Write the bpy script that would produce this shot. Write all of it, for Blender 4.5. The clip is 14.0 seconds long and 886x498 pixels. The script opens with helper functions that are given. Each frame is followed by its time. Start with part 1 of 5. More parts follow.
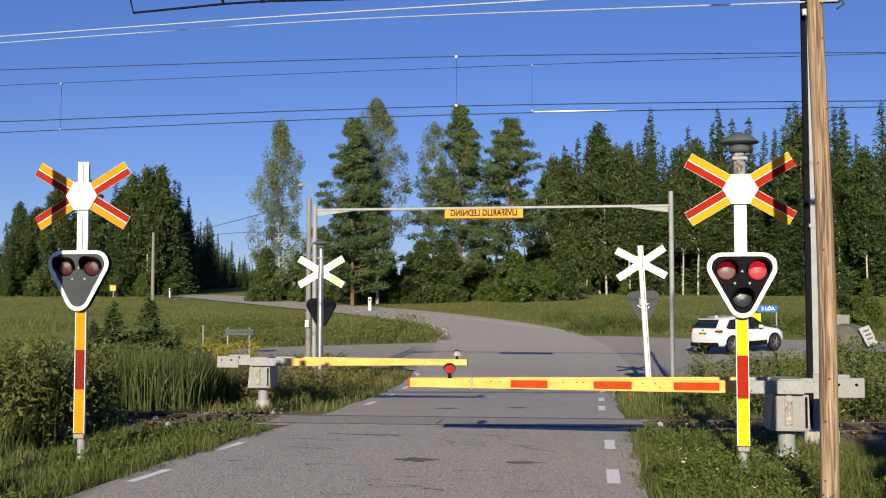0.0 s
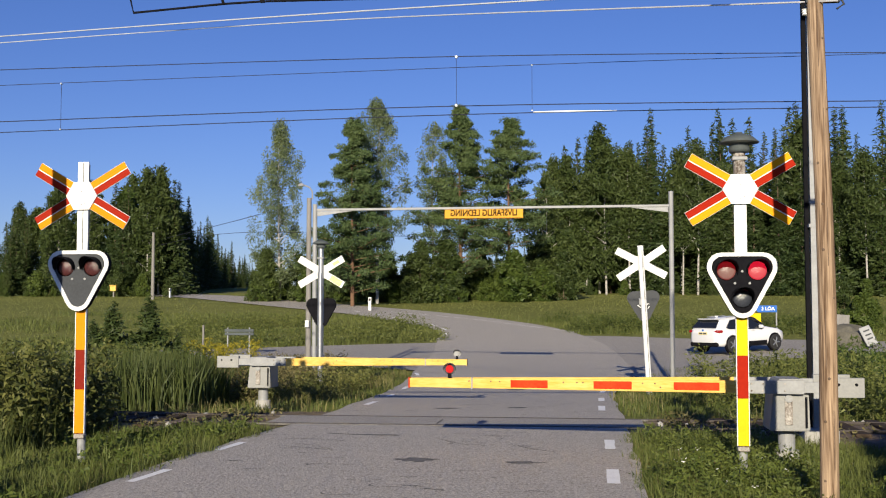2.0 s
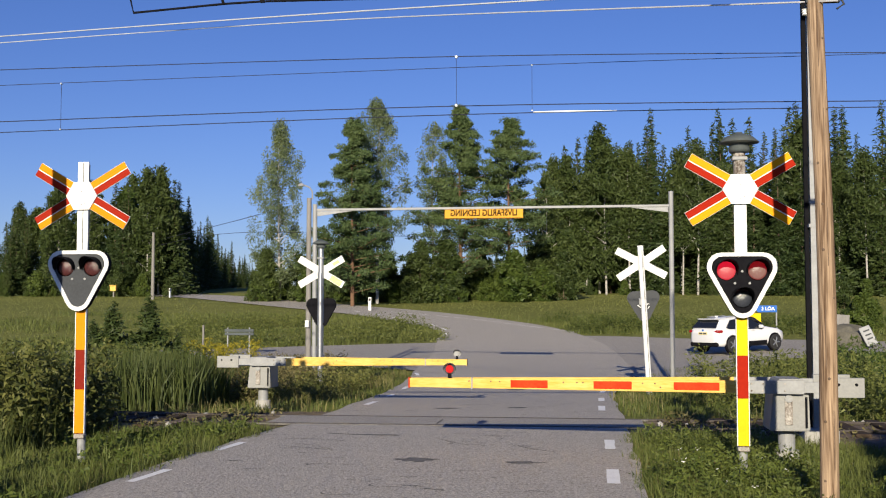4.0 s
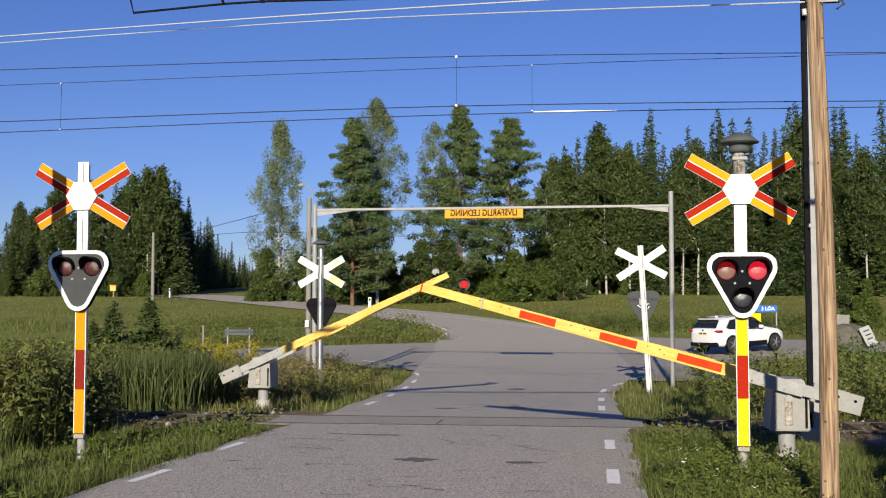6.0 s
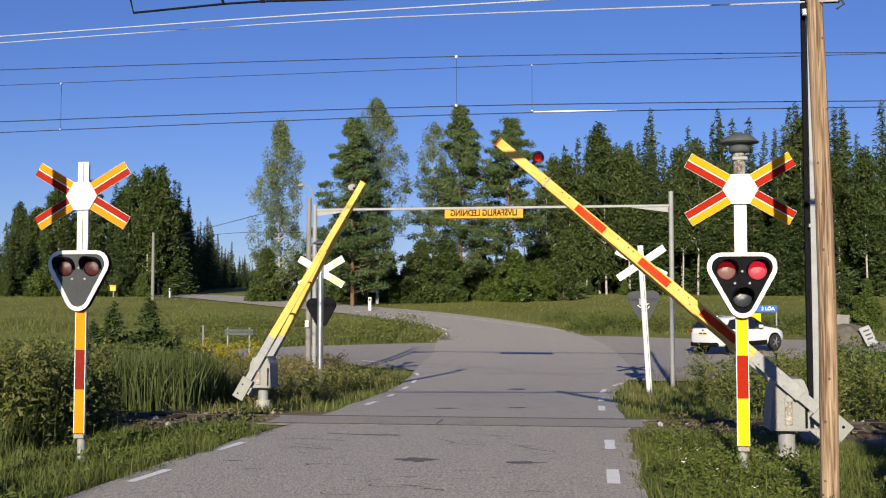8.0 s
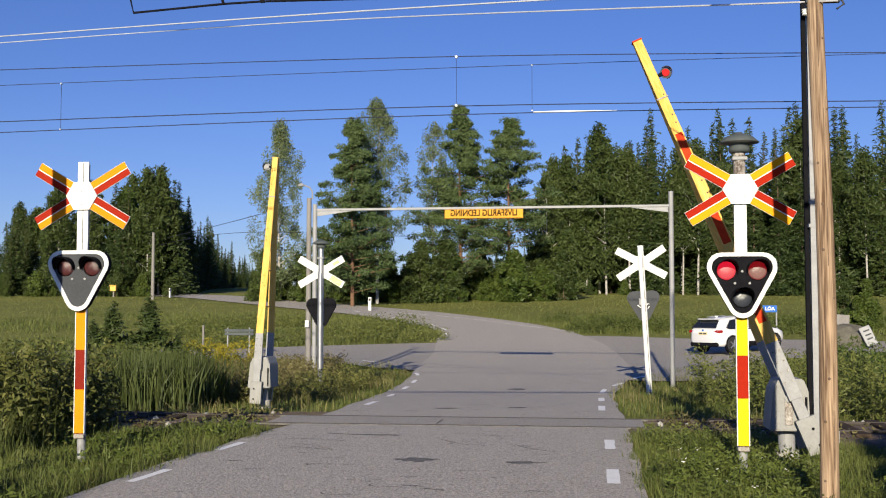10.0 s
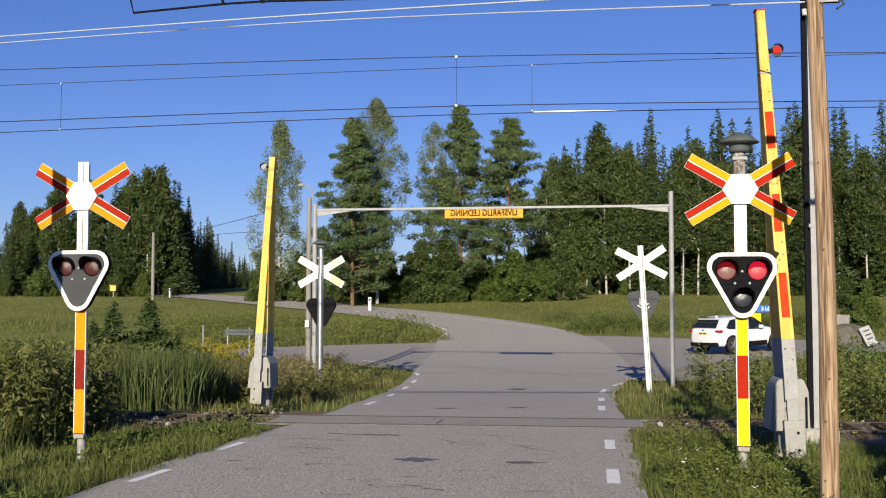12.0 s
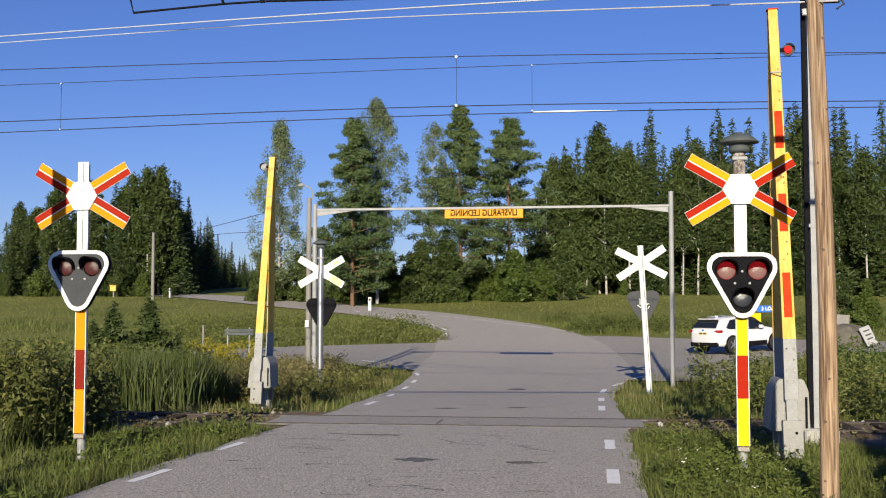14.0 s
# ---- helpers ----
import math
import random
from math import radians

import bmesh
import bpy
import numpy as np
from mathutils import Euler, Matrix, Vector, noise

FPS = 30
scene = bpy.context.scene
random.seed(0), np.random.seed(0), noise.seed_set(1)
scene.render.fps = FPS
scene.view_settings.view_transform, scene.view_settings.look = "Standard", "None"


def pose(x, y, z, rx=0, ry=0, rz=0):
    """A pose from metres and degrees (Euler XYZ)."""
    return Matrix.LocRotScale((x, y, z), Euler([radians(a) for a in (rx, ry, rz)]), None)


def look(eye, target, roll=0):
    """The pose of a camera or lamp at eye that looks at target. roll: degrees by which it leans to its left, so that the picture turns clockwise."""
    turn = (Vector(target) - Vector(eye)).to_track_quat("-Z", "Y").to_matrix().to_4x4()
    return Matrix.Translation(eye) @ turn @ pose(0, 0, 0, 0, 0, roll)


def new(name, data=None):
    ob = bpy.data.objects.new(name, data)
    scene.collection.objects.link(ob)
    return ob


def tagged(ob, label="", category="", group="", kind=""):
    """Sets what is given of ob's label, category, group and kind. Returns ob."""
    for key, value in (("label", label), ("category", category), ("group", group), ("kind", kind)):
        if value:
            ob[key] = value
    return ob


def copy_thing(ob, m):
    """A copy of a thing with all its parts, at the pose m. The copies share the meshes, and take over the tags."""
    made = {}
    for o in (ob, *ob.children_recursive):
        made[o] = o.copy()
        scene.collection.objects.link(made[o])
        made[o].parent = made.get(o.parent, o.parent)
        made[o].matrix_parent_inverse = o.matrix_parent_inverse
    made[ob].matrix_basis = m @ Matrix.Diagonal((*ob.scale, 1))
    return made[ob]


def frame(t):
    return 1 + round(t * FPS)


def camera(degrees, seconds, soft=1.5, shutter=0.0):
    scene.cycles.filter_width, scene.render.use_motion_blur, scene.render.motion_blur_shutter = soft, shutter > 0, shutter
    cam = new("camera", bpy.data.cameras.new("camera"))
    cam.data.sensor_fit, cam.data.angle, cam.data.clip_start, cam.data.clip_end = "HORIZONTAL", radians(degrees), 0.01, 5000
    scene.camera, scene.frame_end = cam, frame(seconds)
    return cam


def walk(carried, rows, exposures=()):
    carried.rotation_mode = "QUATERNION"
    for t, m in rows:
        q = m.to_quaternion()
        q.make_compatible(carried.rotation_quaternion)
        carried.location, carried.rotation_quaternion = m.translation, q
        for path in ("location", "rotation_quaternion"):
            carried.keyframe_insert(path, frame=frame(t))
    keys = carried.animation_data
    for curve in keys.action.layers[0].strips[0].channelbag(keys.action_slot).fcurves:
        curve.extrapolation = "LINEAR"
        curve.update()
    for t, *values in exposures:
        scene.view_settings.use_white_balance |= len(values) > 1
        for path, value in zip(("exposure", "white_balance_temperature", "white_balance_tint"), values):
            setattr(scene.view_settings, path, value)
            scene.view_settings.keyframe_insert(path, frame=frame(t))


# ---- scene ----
cam = camera(42.82, 14.0, soft=1.15)
STAND = pose(2.42, -19.5, 1.88, 93.26, 0, 7.7)
walk(cam, [(0.0, STAND), (14.0, STAND)], [(0.0, 0.43), (6.0, 0.43), (8.0, 0.47), (10.5, 0.51), (14.0, 0.51)])

# ---- light: low evening sun straight behind the camera, clear sky ----
SUN_EL, SUN_AZ = 15.8, 180.8
world = bpy.data.worlds.new("clear_sky")
scene.world = world
world.use_nodes = True
wn = world.node_tree.nodes
sky = wn.new("ShaderNodeTexSky")
sky.sky_type, sky.sun_disc = "NISHITA", False
sky.sun_elevation, sky.sun_rotation = radians(SUN_EL), radians(SUN_AZ)
sky.air_density, sky.dust_density, sky.ozone_density = 1.0, 0.0, 2.2
wn["Background"].inputs["Strength"].default_value = 0.045
deep = wn.new("ShaderNodeHueSaturation")
deep.inputs["Saturation"].default_value = 1.1
tint = wn.new("ShaderNodeMix")
tint.data_type, tint.blend_type = "RGBA", "MULTIPLY"
tint.inputs["Factor"].default_value, tint.inputs["B"].default_value = 1.0, (0.85, 0.975, 1.72, 1)
world.node_tree.links.new(sky.outputs[0], deep.inputs["Color"])
world.node_tree.links.new(deep.outputs[0], tint.inputs["A"])
world.node_tree.links.new(tint.outputs["Result"], wn["Background"].inputs["Color"])
sun_data = bpy.data.lights.new("sun", "SUN")
sun_data.energy, sun_data.angle, sun_data.color = 5.0, radians(0.5), (0.97, 0.865, 0.675)
sun = new("sun", sun_data)
sun.matrix_world = look((40 * math.sin(radians(180 - SUN_AZ)), -40, 40 * math.tan(radians(SUN_EL))), (0, 0, 0))


# ---- materials ----
def mat(name, col, rough=0.6, var=0.25, scale=6.0, fine=60.0, bump=0.15, metal=0.0, glow=0.0, col2=None, rnd=0.0, coat=0.0, stretch=None, spec=None, lo=0.55, hi=1.45, glow_col=None):
    """Two scales of stain and grain over a base colour, with fine relief."""
    m = bpy.data.materials.new(name)
    m.use_nodes = True
    t, n = m.node_tree, m.node_tree.nodes
    b = n["Principled BSDF"]
    b.inputs["Roughness"].default_value, b.inputs["Metallic"].default_value = rough, metal
    b.inputs["Coat Weight"].default_value = coat
    if spec is not None:
        b.inputs["Specular IOR Level"].default_value = spec
    tc = n.new("ShaderNodeTexCoord")
    src = tc.outputs["Object"]
    if stretch:
        mp = n.new("ShaderNodeMapping")
        mp.inputs["Scale"].default_value = stretch
        t.links.new(src, mp.inputs[0])
        src = mp.outputs[0]
    big, small = n.new("ShaderNodeTexNoise"), n.new("ShaderNodeTexNoise")
    big.inputs["Scale"].default_value, small.inputs["Scale"].default_value = scale, fine
    big.inputs["Detail"].default_value, small.inputs["Detail"].default_value = 4, 3
    t.links.new(src, big.inputs[0]), t.links.new(src, small.inputs[0])
    add = n.new("ShaderNodeMath")
    add.operation = "ADD"
    t.links.new(big.outputs[0], add.inputs[0]), t.links.new(small.outputs[0], add.inputs[1])
    if rnd:
        gi = n.new("ShaderNodeNewGeometry")
        oi = n.new("ShaderNodeObjectInfo")
        a2 = n.new("ShaderNodeMath")
        a2.operation = "ADD"
        t.links.new(gi.outputs["Random Per Island"], a2.inputs[0]), t.links.new(oi.outputs["Random"], a2.inputs[1])
        a3 = n.new("ShaderNodeMath")
        a3.operation, a3.inputs[1].default_value, a3.inputs[2].default_value = "MULTIPLY_ADD", rnd, -rnd
        t.links.new(a2.outputs[0], a3.inputs[0])
        a4 = n.new("ShaderNodeMath")
        a4.operation = "ADD"
        t.links.new(add.outputs[0], a4.inputs[0]), t.links.new(a3.outputs[0], a4.inputs[1])
        add = a4
    ramp = n.new("ShaderNodeMapRange")
    ramp.inputs["From Min"].default_value, ramp.inputs["From Max"].default_value = lo, hi
    t.links.new(add.outputs[0], ramp.inputs["Value"])
    mix = n.new("ShaderNodeMix")
    mix.data_type = "RGBA"
    c2 = col2 if col2 else tuple(min(1, c * (1 + var)) for c in col)
    c1 = col if col2 else tuple(c * (1 - var) for c in col)
    mix.inputs["A"].default_value, mix.inputs["B"].default_value = (*c1, 1), (*c2, 1)
    t.links.new(ramp.outputs[0], mix.inputs["Factor"])
    t.links.new(mix.outputs["Result"], b.inputs["Base Color"])
    if bump:
        bp = n.new("ShaderNodeBump")
        bp.inputs["Strength"].default_value, bp.inputs["Distance"].default_value = bump, 0.02
        t.links.new(small.outputs[0], bp.inputs["Height"])
        t.links.new(bp.outputs[0], b.inputs["Normal"])
    if glow:
        b.inputs["Emission Color"].default_value, b.inputs["Emission Strength"].default_value = (*(glow_col or col), 1), glow
    return m


def leafy(name, dark, light, rnd=0.5, through_light=0.3):
    """Foliage: a leaf that also lets light through, each clump of its own tone."""
    m = mat(name, dark, 0.55, col2=light, scale=0.25, fine=3.0, bump=0, rnd=rnd, spec=0.25)
    t, n = m.node_tree, m.node_tree.nodes
    tr = n.new("ShaderNodeBsdfTranslucent")
    ms = n.new("ShaderNodeMixShader")
    ms.inputs[0].default_value = through_light
    b = n["Principled BSDF"]
    t.links.new(b.inputs["Base Color"].links[0].from_socket, tr.inputs[0])
    t.links.new(b.outputs[0], ms.inputs[1]), t.links.new(tr.outputs[0], ms.inputs[2])
    t.links.new(ms.outputs[0], n["Material Output"].inputs[0])
    return m


M_ASPHALT = mat("asphalt", (0.21, 0.192, 0.168), 0.9, scale=60, fine=30, bump=0.7, col2=(0.66, 0.605, 0.535), spec=0.12, lo=0.62, hi=1.38)
M_ASPHALT2 = mat("dark_asphalt", (0.2, 0.185, 0.165), 0.9, scale=70, fine=34, bump=0.7, col2=(0.52, 0.48, 0.43), spec=0.15, lo=0.68, hi=1.32)
M_PATCH = mat("tar_patch", (0.06, 0.058, 0.056), 0.8, scale=4, fine=30, bump=0.4, col2=(0.2, 0.187, 0.17), lo=0.75, hi=1.3)
M_LINE = mat("road_paint", (0.82, 0.81, 0.78), 0.8, scale=5, fine=40, bump=0.3, col2=(0.96, 0.955, 0.94), spec=0.1)
M_SOIL = mat("grassy_soil", (0.115, 0.13, 0.036), 0.95, scale=0.12, fine=3.0, bump=0.3, col2=(0.24, 0.245, 0.073), spec=0.05)
M_GRAVEL = mat("brown_ballast", (0.065, 0.046, 0.033), 0.95, scale=3, fine=30, bump=0.9, col2=(0.2, 0.145, 0.105))
M_STEEL = mat("rail_steel", (0.04, 0.033, 0.03), 0.6, scale=3, fine=40, col2=(0.09, 0.075, 0.065), spec=0.2)
M_GALV = mat("galvanised_steel", (0.24, 0.245, 0.25), 0.6, scale=4, fine=30, metal=0.1, bump=0.05, col2=(0.36, 0.365, 0.37), spec=0.3)
M_GREYBOX = mat("grey_painted_steel", (0.24, 0.24, 0.235), 0.65, scale=5, fine=50, bump=0.05, col2=(0.34, 0.34, 0.325), spec=0.3)
M_WHITE = mat("white_enamel", (0.72, 0.72, 0.7), 0.75, scale=3, fine=30, bump=0.03, col2=(0.86, 0.86, 0.84), spec=0.15)
M_YELLOW = mat("yellow_reflective", (0.68, 0.225, 0.004), 0.75, scale=3, fine=30, bump=0.03, col2=(0.8, 0.285, 0.006), spec=0.15)
M_AMBER = mat("amber_reflective", (0.74, 0.3, 0.004), 0.75, scale=3, fine=30, bump=0.03, col2=(0.84, 0.36, 0.006), spec=0.15)
M_BRIGHT = mat("bright_yellow_reflective", (0.74, 0.47, 0.006), 0.75, scale=3, fine=30, bump=0.03, col2=(0.85, 0.56, 0.012), spec=0.15)
M_RED = mat("red_reflective", (0.3, 0.011, 0.0015), 0.75, scale=4, fine=30, bump=0.03, col2=(0.4, 0.018, 0.002), spec=0.15)
M_OLDRED = mat("faded_dark_red", (0.17, 0.012, 0.006), 0.75, scale=4, fine=30, bump=0.03, col2=(0.26, 0.022, 0.01), spec=0.15)
M_MIDRED = mat("aged_red", (0.25, 0.013, 0.003), 0.75, scale=4, fine=30, bump=0.03, col2=(0.36, 0.022, 0.006), spec=0.15)
M_ARM = mat("worn_yellow_paint", (0.64, 0.36, 0.055), 0.75, scale=5, fine=25, bump=0.08, col2=(0.82, 0.57, 0.18), spec=0.15, stretch=(0.3, 2, 2.6), lo=0.65, hi=1.35)
M_ARMRED = mat("orange_red_sticker", (0.46, 0.024, 0.004), 0.75, scale=6, fine=30, bump=0.05, col2=(0.62, 0.06, 0.012), spec=0.15)
M_BLACK = mat("matt_black", (0.006, 0.006, 0.008), 0.85, scale=5, fine=40, bump=0.05, col2=(0.013, 0.013, 0.016), spec=0.05)
M_DARKGREY = mat("dark_grey_enamel", (0.036, 0.04, 0.045), 0.6, scale=3, fine=40, bump=0.05, col2=(0.062, 0.066, 0.074), spec=0.2)
M_LENS = mat("unlit_red_lens", (0.028, 0.012, 0.013), 0.2, scale=30, fine=90, bump=0.3, col2=(0.1, 0.03, 0.03), coat=0.35)
M_CLEAR = mat("unlit_clear_lens", (0.02, 0.023, 0.032), 0.25, scale=30, fine=90, bump=0.2, col2=(0.05, 0.056, 0.072), coat=0.3)
M_GLOW = mat("lit_red_lens", (0.07, 0.045, 0.05), 0.3, scale=14, fine=60, bump=0.25, col2=(0.13, 0.075, 0.08), spec=0.3, glow=0.5, glow_col=(1.0, 0.012, 0.045))
# dull lens face, given a weak steady red glow
M_DIM = mat("dim_red_lens", (0.06, 0.08, 0.075), 0.3, scale=14, fine=60, bump=0.25, col2=(0.12, 0.125, 0.115), spec=0.3, glow=0.15, glow_col=(1.0, 0.015, 0.03))
M_POST = mat("polished_galvanised_tube", (0.3, 0.31, 0.33), 0.32, scale=4, fine=30, metal=0.75, bump=0.03, col2=(0.46, 0.47, 0.49))
M_LAMP = mat("red_arm_lamp", (0.45, 0.008, 0.01), 0.6, var=0.3, scale=20, bump=0.2, glow=0.3, spec=0.1)
M_SCUFF = mat("scuffed_rusty_metal", (0.1, 0.075, 0.06), 0.7, scale=9, fine=40, bump=0.2, col2=(0.5, 0.47, 0.43), spec=0.2, lo=0.75, hi=1.25)
M_STAINED = mat("yellowed_paint", (0.62, 0.5, 0.16), 0.75, scale=9, fine=40, bump=0.03, col2=(0.75, 0.68, 0.45), spec=0.1)
M_HAT = mat("grey_bell_hood", (0.06, 0.07, 0.072), 0.7, scale=6, fine=30, bump=0.05, col2=(0.1, 0.115, 0.118), spec=0.2)
M_WOOD = mat("weathered_pole_wood", (0.115, 0.07, 0.043), 0.85, scale=2.6, fine=16, bump=0.5, col2=(0.5, 0.36, 0.24), spec=0.12, lo=0.76, hi=1.28, stretch=(4, 4, 0.16))
M_SLEEPER = mat("tarred_sleeper_wood", (0.03, 0.022, 0.016), 0.9, scale=3, fine=20, bump=0.3, col2=(0.09, 0.065, 0.045), spec=0.1)
M_GREYWOOD = mat("grey_old_wood", (0.15, 0.142, 0.132), 0.8, scale=3, fine=20, bump=0.3, col2=(0.29, 0.275, 0.26), stretch=(3, 3, 0.3))
M_CONC = mat("concrete", (0.28, 0.27, 0.25), 0.85, scale=3, fine=40, bump=0.3, col2=(0.42, 0.41, 0.38))
M_WIRE = mat("dark_wire", (0.035, 0.038, 0.055), 0.8, bump=0, spec=0.1)
M_WIRE2 = mat("bright_aluminium_wire", (0.75, 0.75, 0.76), 0.4, metal=0.3, bump=0)
M_SIGN = mat("yellow_sign", (0.6, 0.29, 0.03), 0.75, scale=3, fine=30, bump=0.03, col2=(0.7, 0.37, 0.05), spec=0.15)
M_BLUE = mat("blue_sign", (0.014, 0.1, 0.4), 0.55, scale=3, fine=30, bump=0.03, col2=(0.025, 0.14, 0.5), spec=0.2)
M_CAR = mat("white_car_paint", (0.74, 0.74, 0.75), 0.25, var=0.04, scale=1, bump=0, coat=0.8)
M_TYRE = mat("tyre_rubber", (0.02, 0.02, 0.021), 0.8, scale=8, fine=60, bump=0.2)
M_GLASSD = mat("tinted_glass", (0.012, 0.014, 0.016), 0.05, var=0.2, bump=0, coat=0.5)
M_RIM = mat("alloy_rim", (0.4, 0.41, 0.42), 0.35, metal=0.8, bump=0)
M_TAIL = mat("red_tail_lamp", (0.3, 0.006, 0.008), 0.25, coat=0.3, bump=0, glow=0.05)
M_BARK = mat("brown_bark", (0.07, 0.045, 0.03), 0.9, scale=2, fine=12, bump=0.6, col2=(0.2, 0.14, 0.1), stretch=(3, 3, 0.6))
M_PINEBARK = mat("orange_pine_bark", (0.09, 0.05, 0.03), 0.9, scale=2, fine=12, bump=0.6, col2=(0.22, 0.125, 0.07))
M_BIRCHBARK = mat("white_birch_bark", (0.1, 0.09, 0.08), 0.7, scale=1.2, fine=5, bump=0.3, col2=(0.6, 0.58, 0.53), stretch=(1, 1, 2.5))
L_SPRUCE = leafy("spruce_needles", (0.018, 0.036, 0.012), (0.066, 0.09, 0.023), 0.28, 0.1)
L_PINE = leafy("pine_needles", (0.042, 0.076, 0.028), (0.15, 0.195, 0.07), 0.3, 0.12)
L_BIRCH = leafy("birch_leaves", (0.075, 0.115, 0.058), (0.22, 0.265, 0.13), 0.35, 0.3)
L_FOREST = leafy("forest_birch_leaves", (0.026, 0.047, 0.013), (0.092, 0.12, 0.033), 0.28, 0.22)
L_BUSH = leafy("shrub_leaves", (0.032, 0.06, 0.012), (0.125, 0.165, 0.034), 0.3, 0.25)
L_WEED = leafy("weed_leaves", (0.055, 0.08, 0.017), (0.205, 0.22, 0.062), 0.45, 0.3)
L_TALL = leafy("tall_weed_leaves", (0.07, 0.088, 0.022), (0.275, 0.265, 0.082), 0.5, 0.3)
L_GREEN = leafy("fresh_green_leaves", (0.054, 0.086, 0.016), (0.165, 0.2, 0.044), 0.45, 0.3)
L_RUST = leafy("reddish_weed_leaves", (0.085, 0.08, 0.03), (0.26, 0.225, 0.095), 0.45, 0.3)
L_GRASS = leafy("grass_blades", (0.05, 0.074, 0.016), (0.155, 0.178, 0.048), 0.45, 0.3)
L_DRY = leafy("dry_grass_blades", (0.1, 0.095, 0.03), (0.32, 0.28, 0.12), 0.5, 0.3)
L_MEADOW = leafy("meadow_blades", (0.12, 0.138, 0.036), (0.255, 0.262, 0.076), 0.2, 0.3)
L_REED = leafy("reed_leaves", (0.045, 0.068, 0.017), (0.145, 0.168, 0.052), 0.45, 0.3)
L_GOLD = leafy("goldenrod_flowers", (0.2, 0.18, 0.015), (0.4, 0.34, 0.035), 0.4, 0.3)

# ---- building helpers ----
def mesh_of(name, verts, faces, material=None, smooth=False):
    me = bpy.data.meshes.new(name)
    me.from_pydata([tuple(v) for v in verts], [], [tuple(f) for f in faces])
    if material:
        me.materials.append(material)
    if smooth:
        me.polygons.foreach_set("use_smooth", [True] * len(me.polygons))
    me.update()
    return me


def tris_of(name, verts, tris, material):
    """A mesh from arrays of points and triangles, for what is uncountable."""
    me = bpy.data.meshes.new(name)
    me.vertices.add(len(verts))
    me.vertices.foreach_set("co", np.asarray(verts, dtype=np.float32).ravel())
    k = len(tris)
    me.loops.add(3 * k)
    me.loops.foreach_set("vertex_index", np.asarray(tris, dtype=np.int32).ravel())
    me.polygons.add(k)
    me.polygons.foreach_set("loop_start", np.arange(0, 3 * k, 3, dtype=np.int32))
    me.materials.append(material)
    me.update(calc_edges=True)
    return me


def part(name, bm, material, parent, label="", smooth=False):
    """Link a bmesh (or a ready mesh) as one mesh object under a thing or part."""
    if isinstance(bm, bpy.types.Mesh):
        me = bm
    else:
        me = bpy.data.meshes.new(name)
        if smooth:
            for f in bm.faces:
                f.smooth = True
        bm.to_mesh(me)
        bm.free()
        me.materials.append(material)
    ob = new(name, me)
    ob.parent = parent
    return tagged(ob, label) if label else ob


def thing(name, label, category, m=None, group="", kind=""):
    ob = new(name)
    ob.empty_display_size = 0.2
    ob.matrix_basis = m if m is not None else Matrix()
    return tagged(ob, label, category, group, kind)


def box(cx, cy, cz, sx, sy, sz, bev=0.006, bm=None, rot=None):
    """A box with bevelled edges."""
    bm = bm or bmesh.new()
    m = Matrix.Translation((cx, cy, cz)) @ (rot if rot else Matrix()) @ Matrix.Diagonal((sx, sy, sz, 1))
    made = bmesh.ops.create_cube(bm, size=1, matrix=m)
    if bev:
        edges = list({e for v in made["verts"] for e in v.link_edges})
        bmesh.ops.bevel(bm, geom=edges, offset=bev, segments=1, affect="EDGES")
    return bm


def tube(p, q, r1, r2=None, seg=12, bm=None, caps=True):
    """A round bar from p to q."""
    bm = bm or bmesh.new()
    p, q = Vector(p), Vector(q)
    m = Matrix.Translation((p + q) / 2) @ (q - p).to_track_quat("Z", "Y").to_matrix().to_4x4()
    bmesh.ops.create_cone(bm, cap_ends=caps, segments=seg, radius1=r1, radius2=r1 if r2 is None else r2, depth=(q - p).length, matrix=m)
    return bm


def slab(outline, y0, y1, bm=None, bev=0.0):
    """A plate: an outline in x and z, from y0 to y1."""
    bm = bm or bmesh.new()
    n = len(outline)
    a = [bm.verts.new((x, y0, z)) for x, z in outline]
    b = [bm.verts.new((x, y1, z)) for x, z in outline]
    bm.faces.new(a), bm.faces.new(b[::-1])
    for i in range(n):
        bm.faces.new((a[i], b[i], b[(i + 1) % n], a[(i + 1) % n]))
    bmesh.ops.recalc_face_normals(bm, faces=bm.faces)
    return bm


def lathe(profile, seg=24, centre=(0, 0, 0), bm=None):
    """A turned shape: (radius, height) pairs round the z axis."""
    bm = bm or bmesh.new()
    rings = []
    for r, z in profile:
        rings.append([bm.verts.new((centre[0] + r * math.cos(2 * math.pi * k / seg), centre[1] + r * math.sin(2 * math.pi * k / seg), centre[2] + z)) for k in range(seg)])
    for a, b in zip(rings, rings[1:]):
        for k in range(seg):
            bm.faces.new((a[k], a[(k + 1) % seg], b[(k + 1) % seg], b[k]))
    bm.faces.new(rings[0][::-1]), bm.faces.new(rings[-1])
    return bm


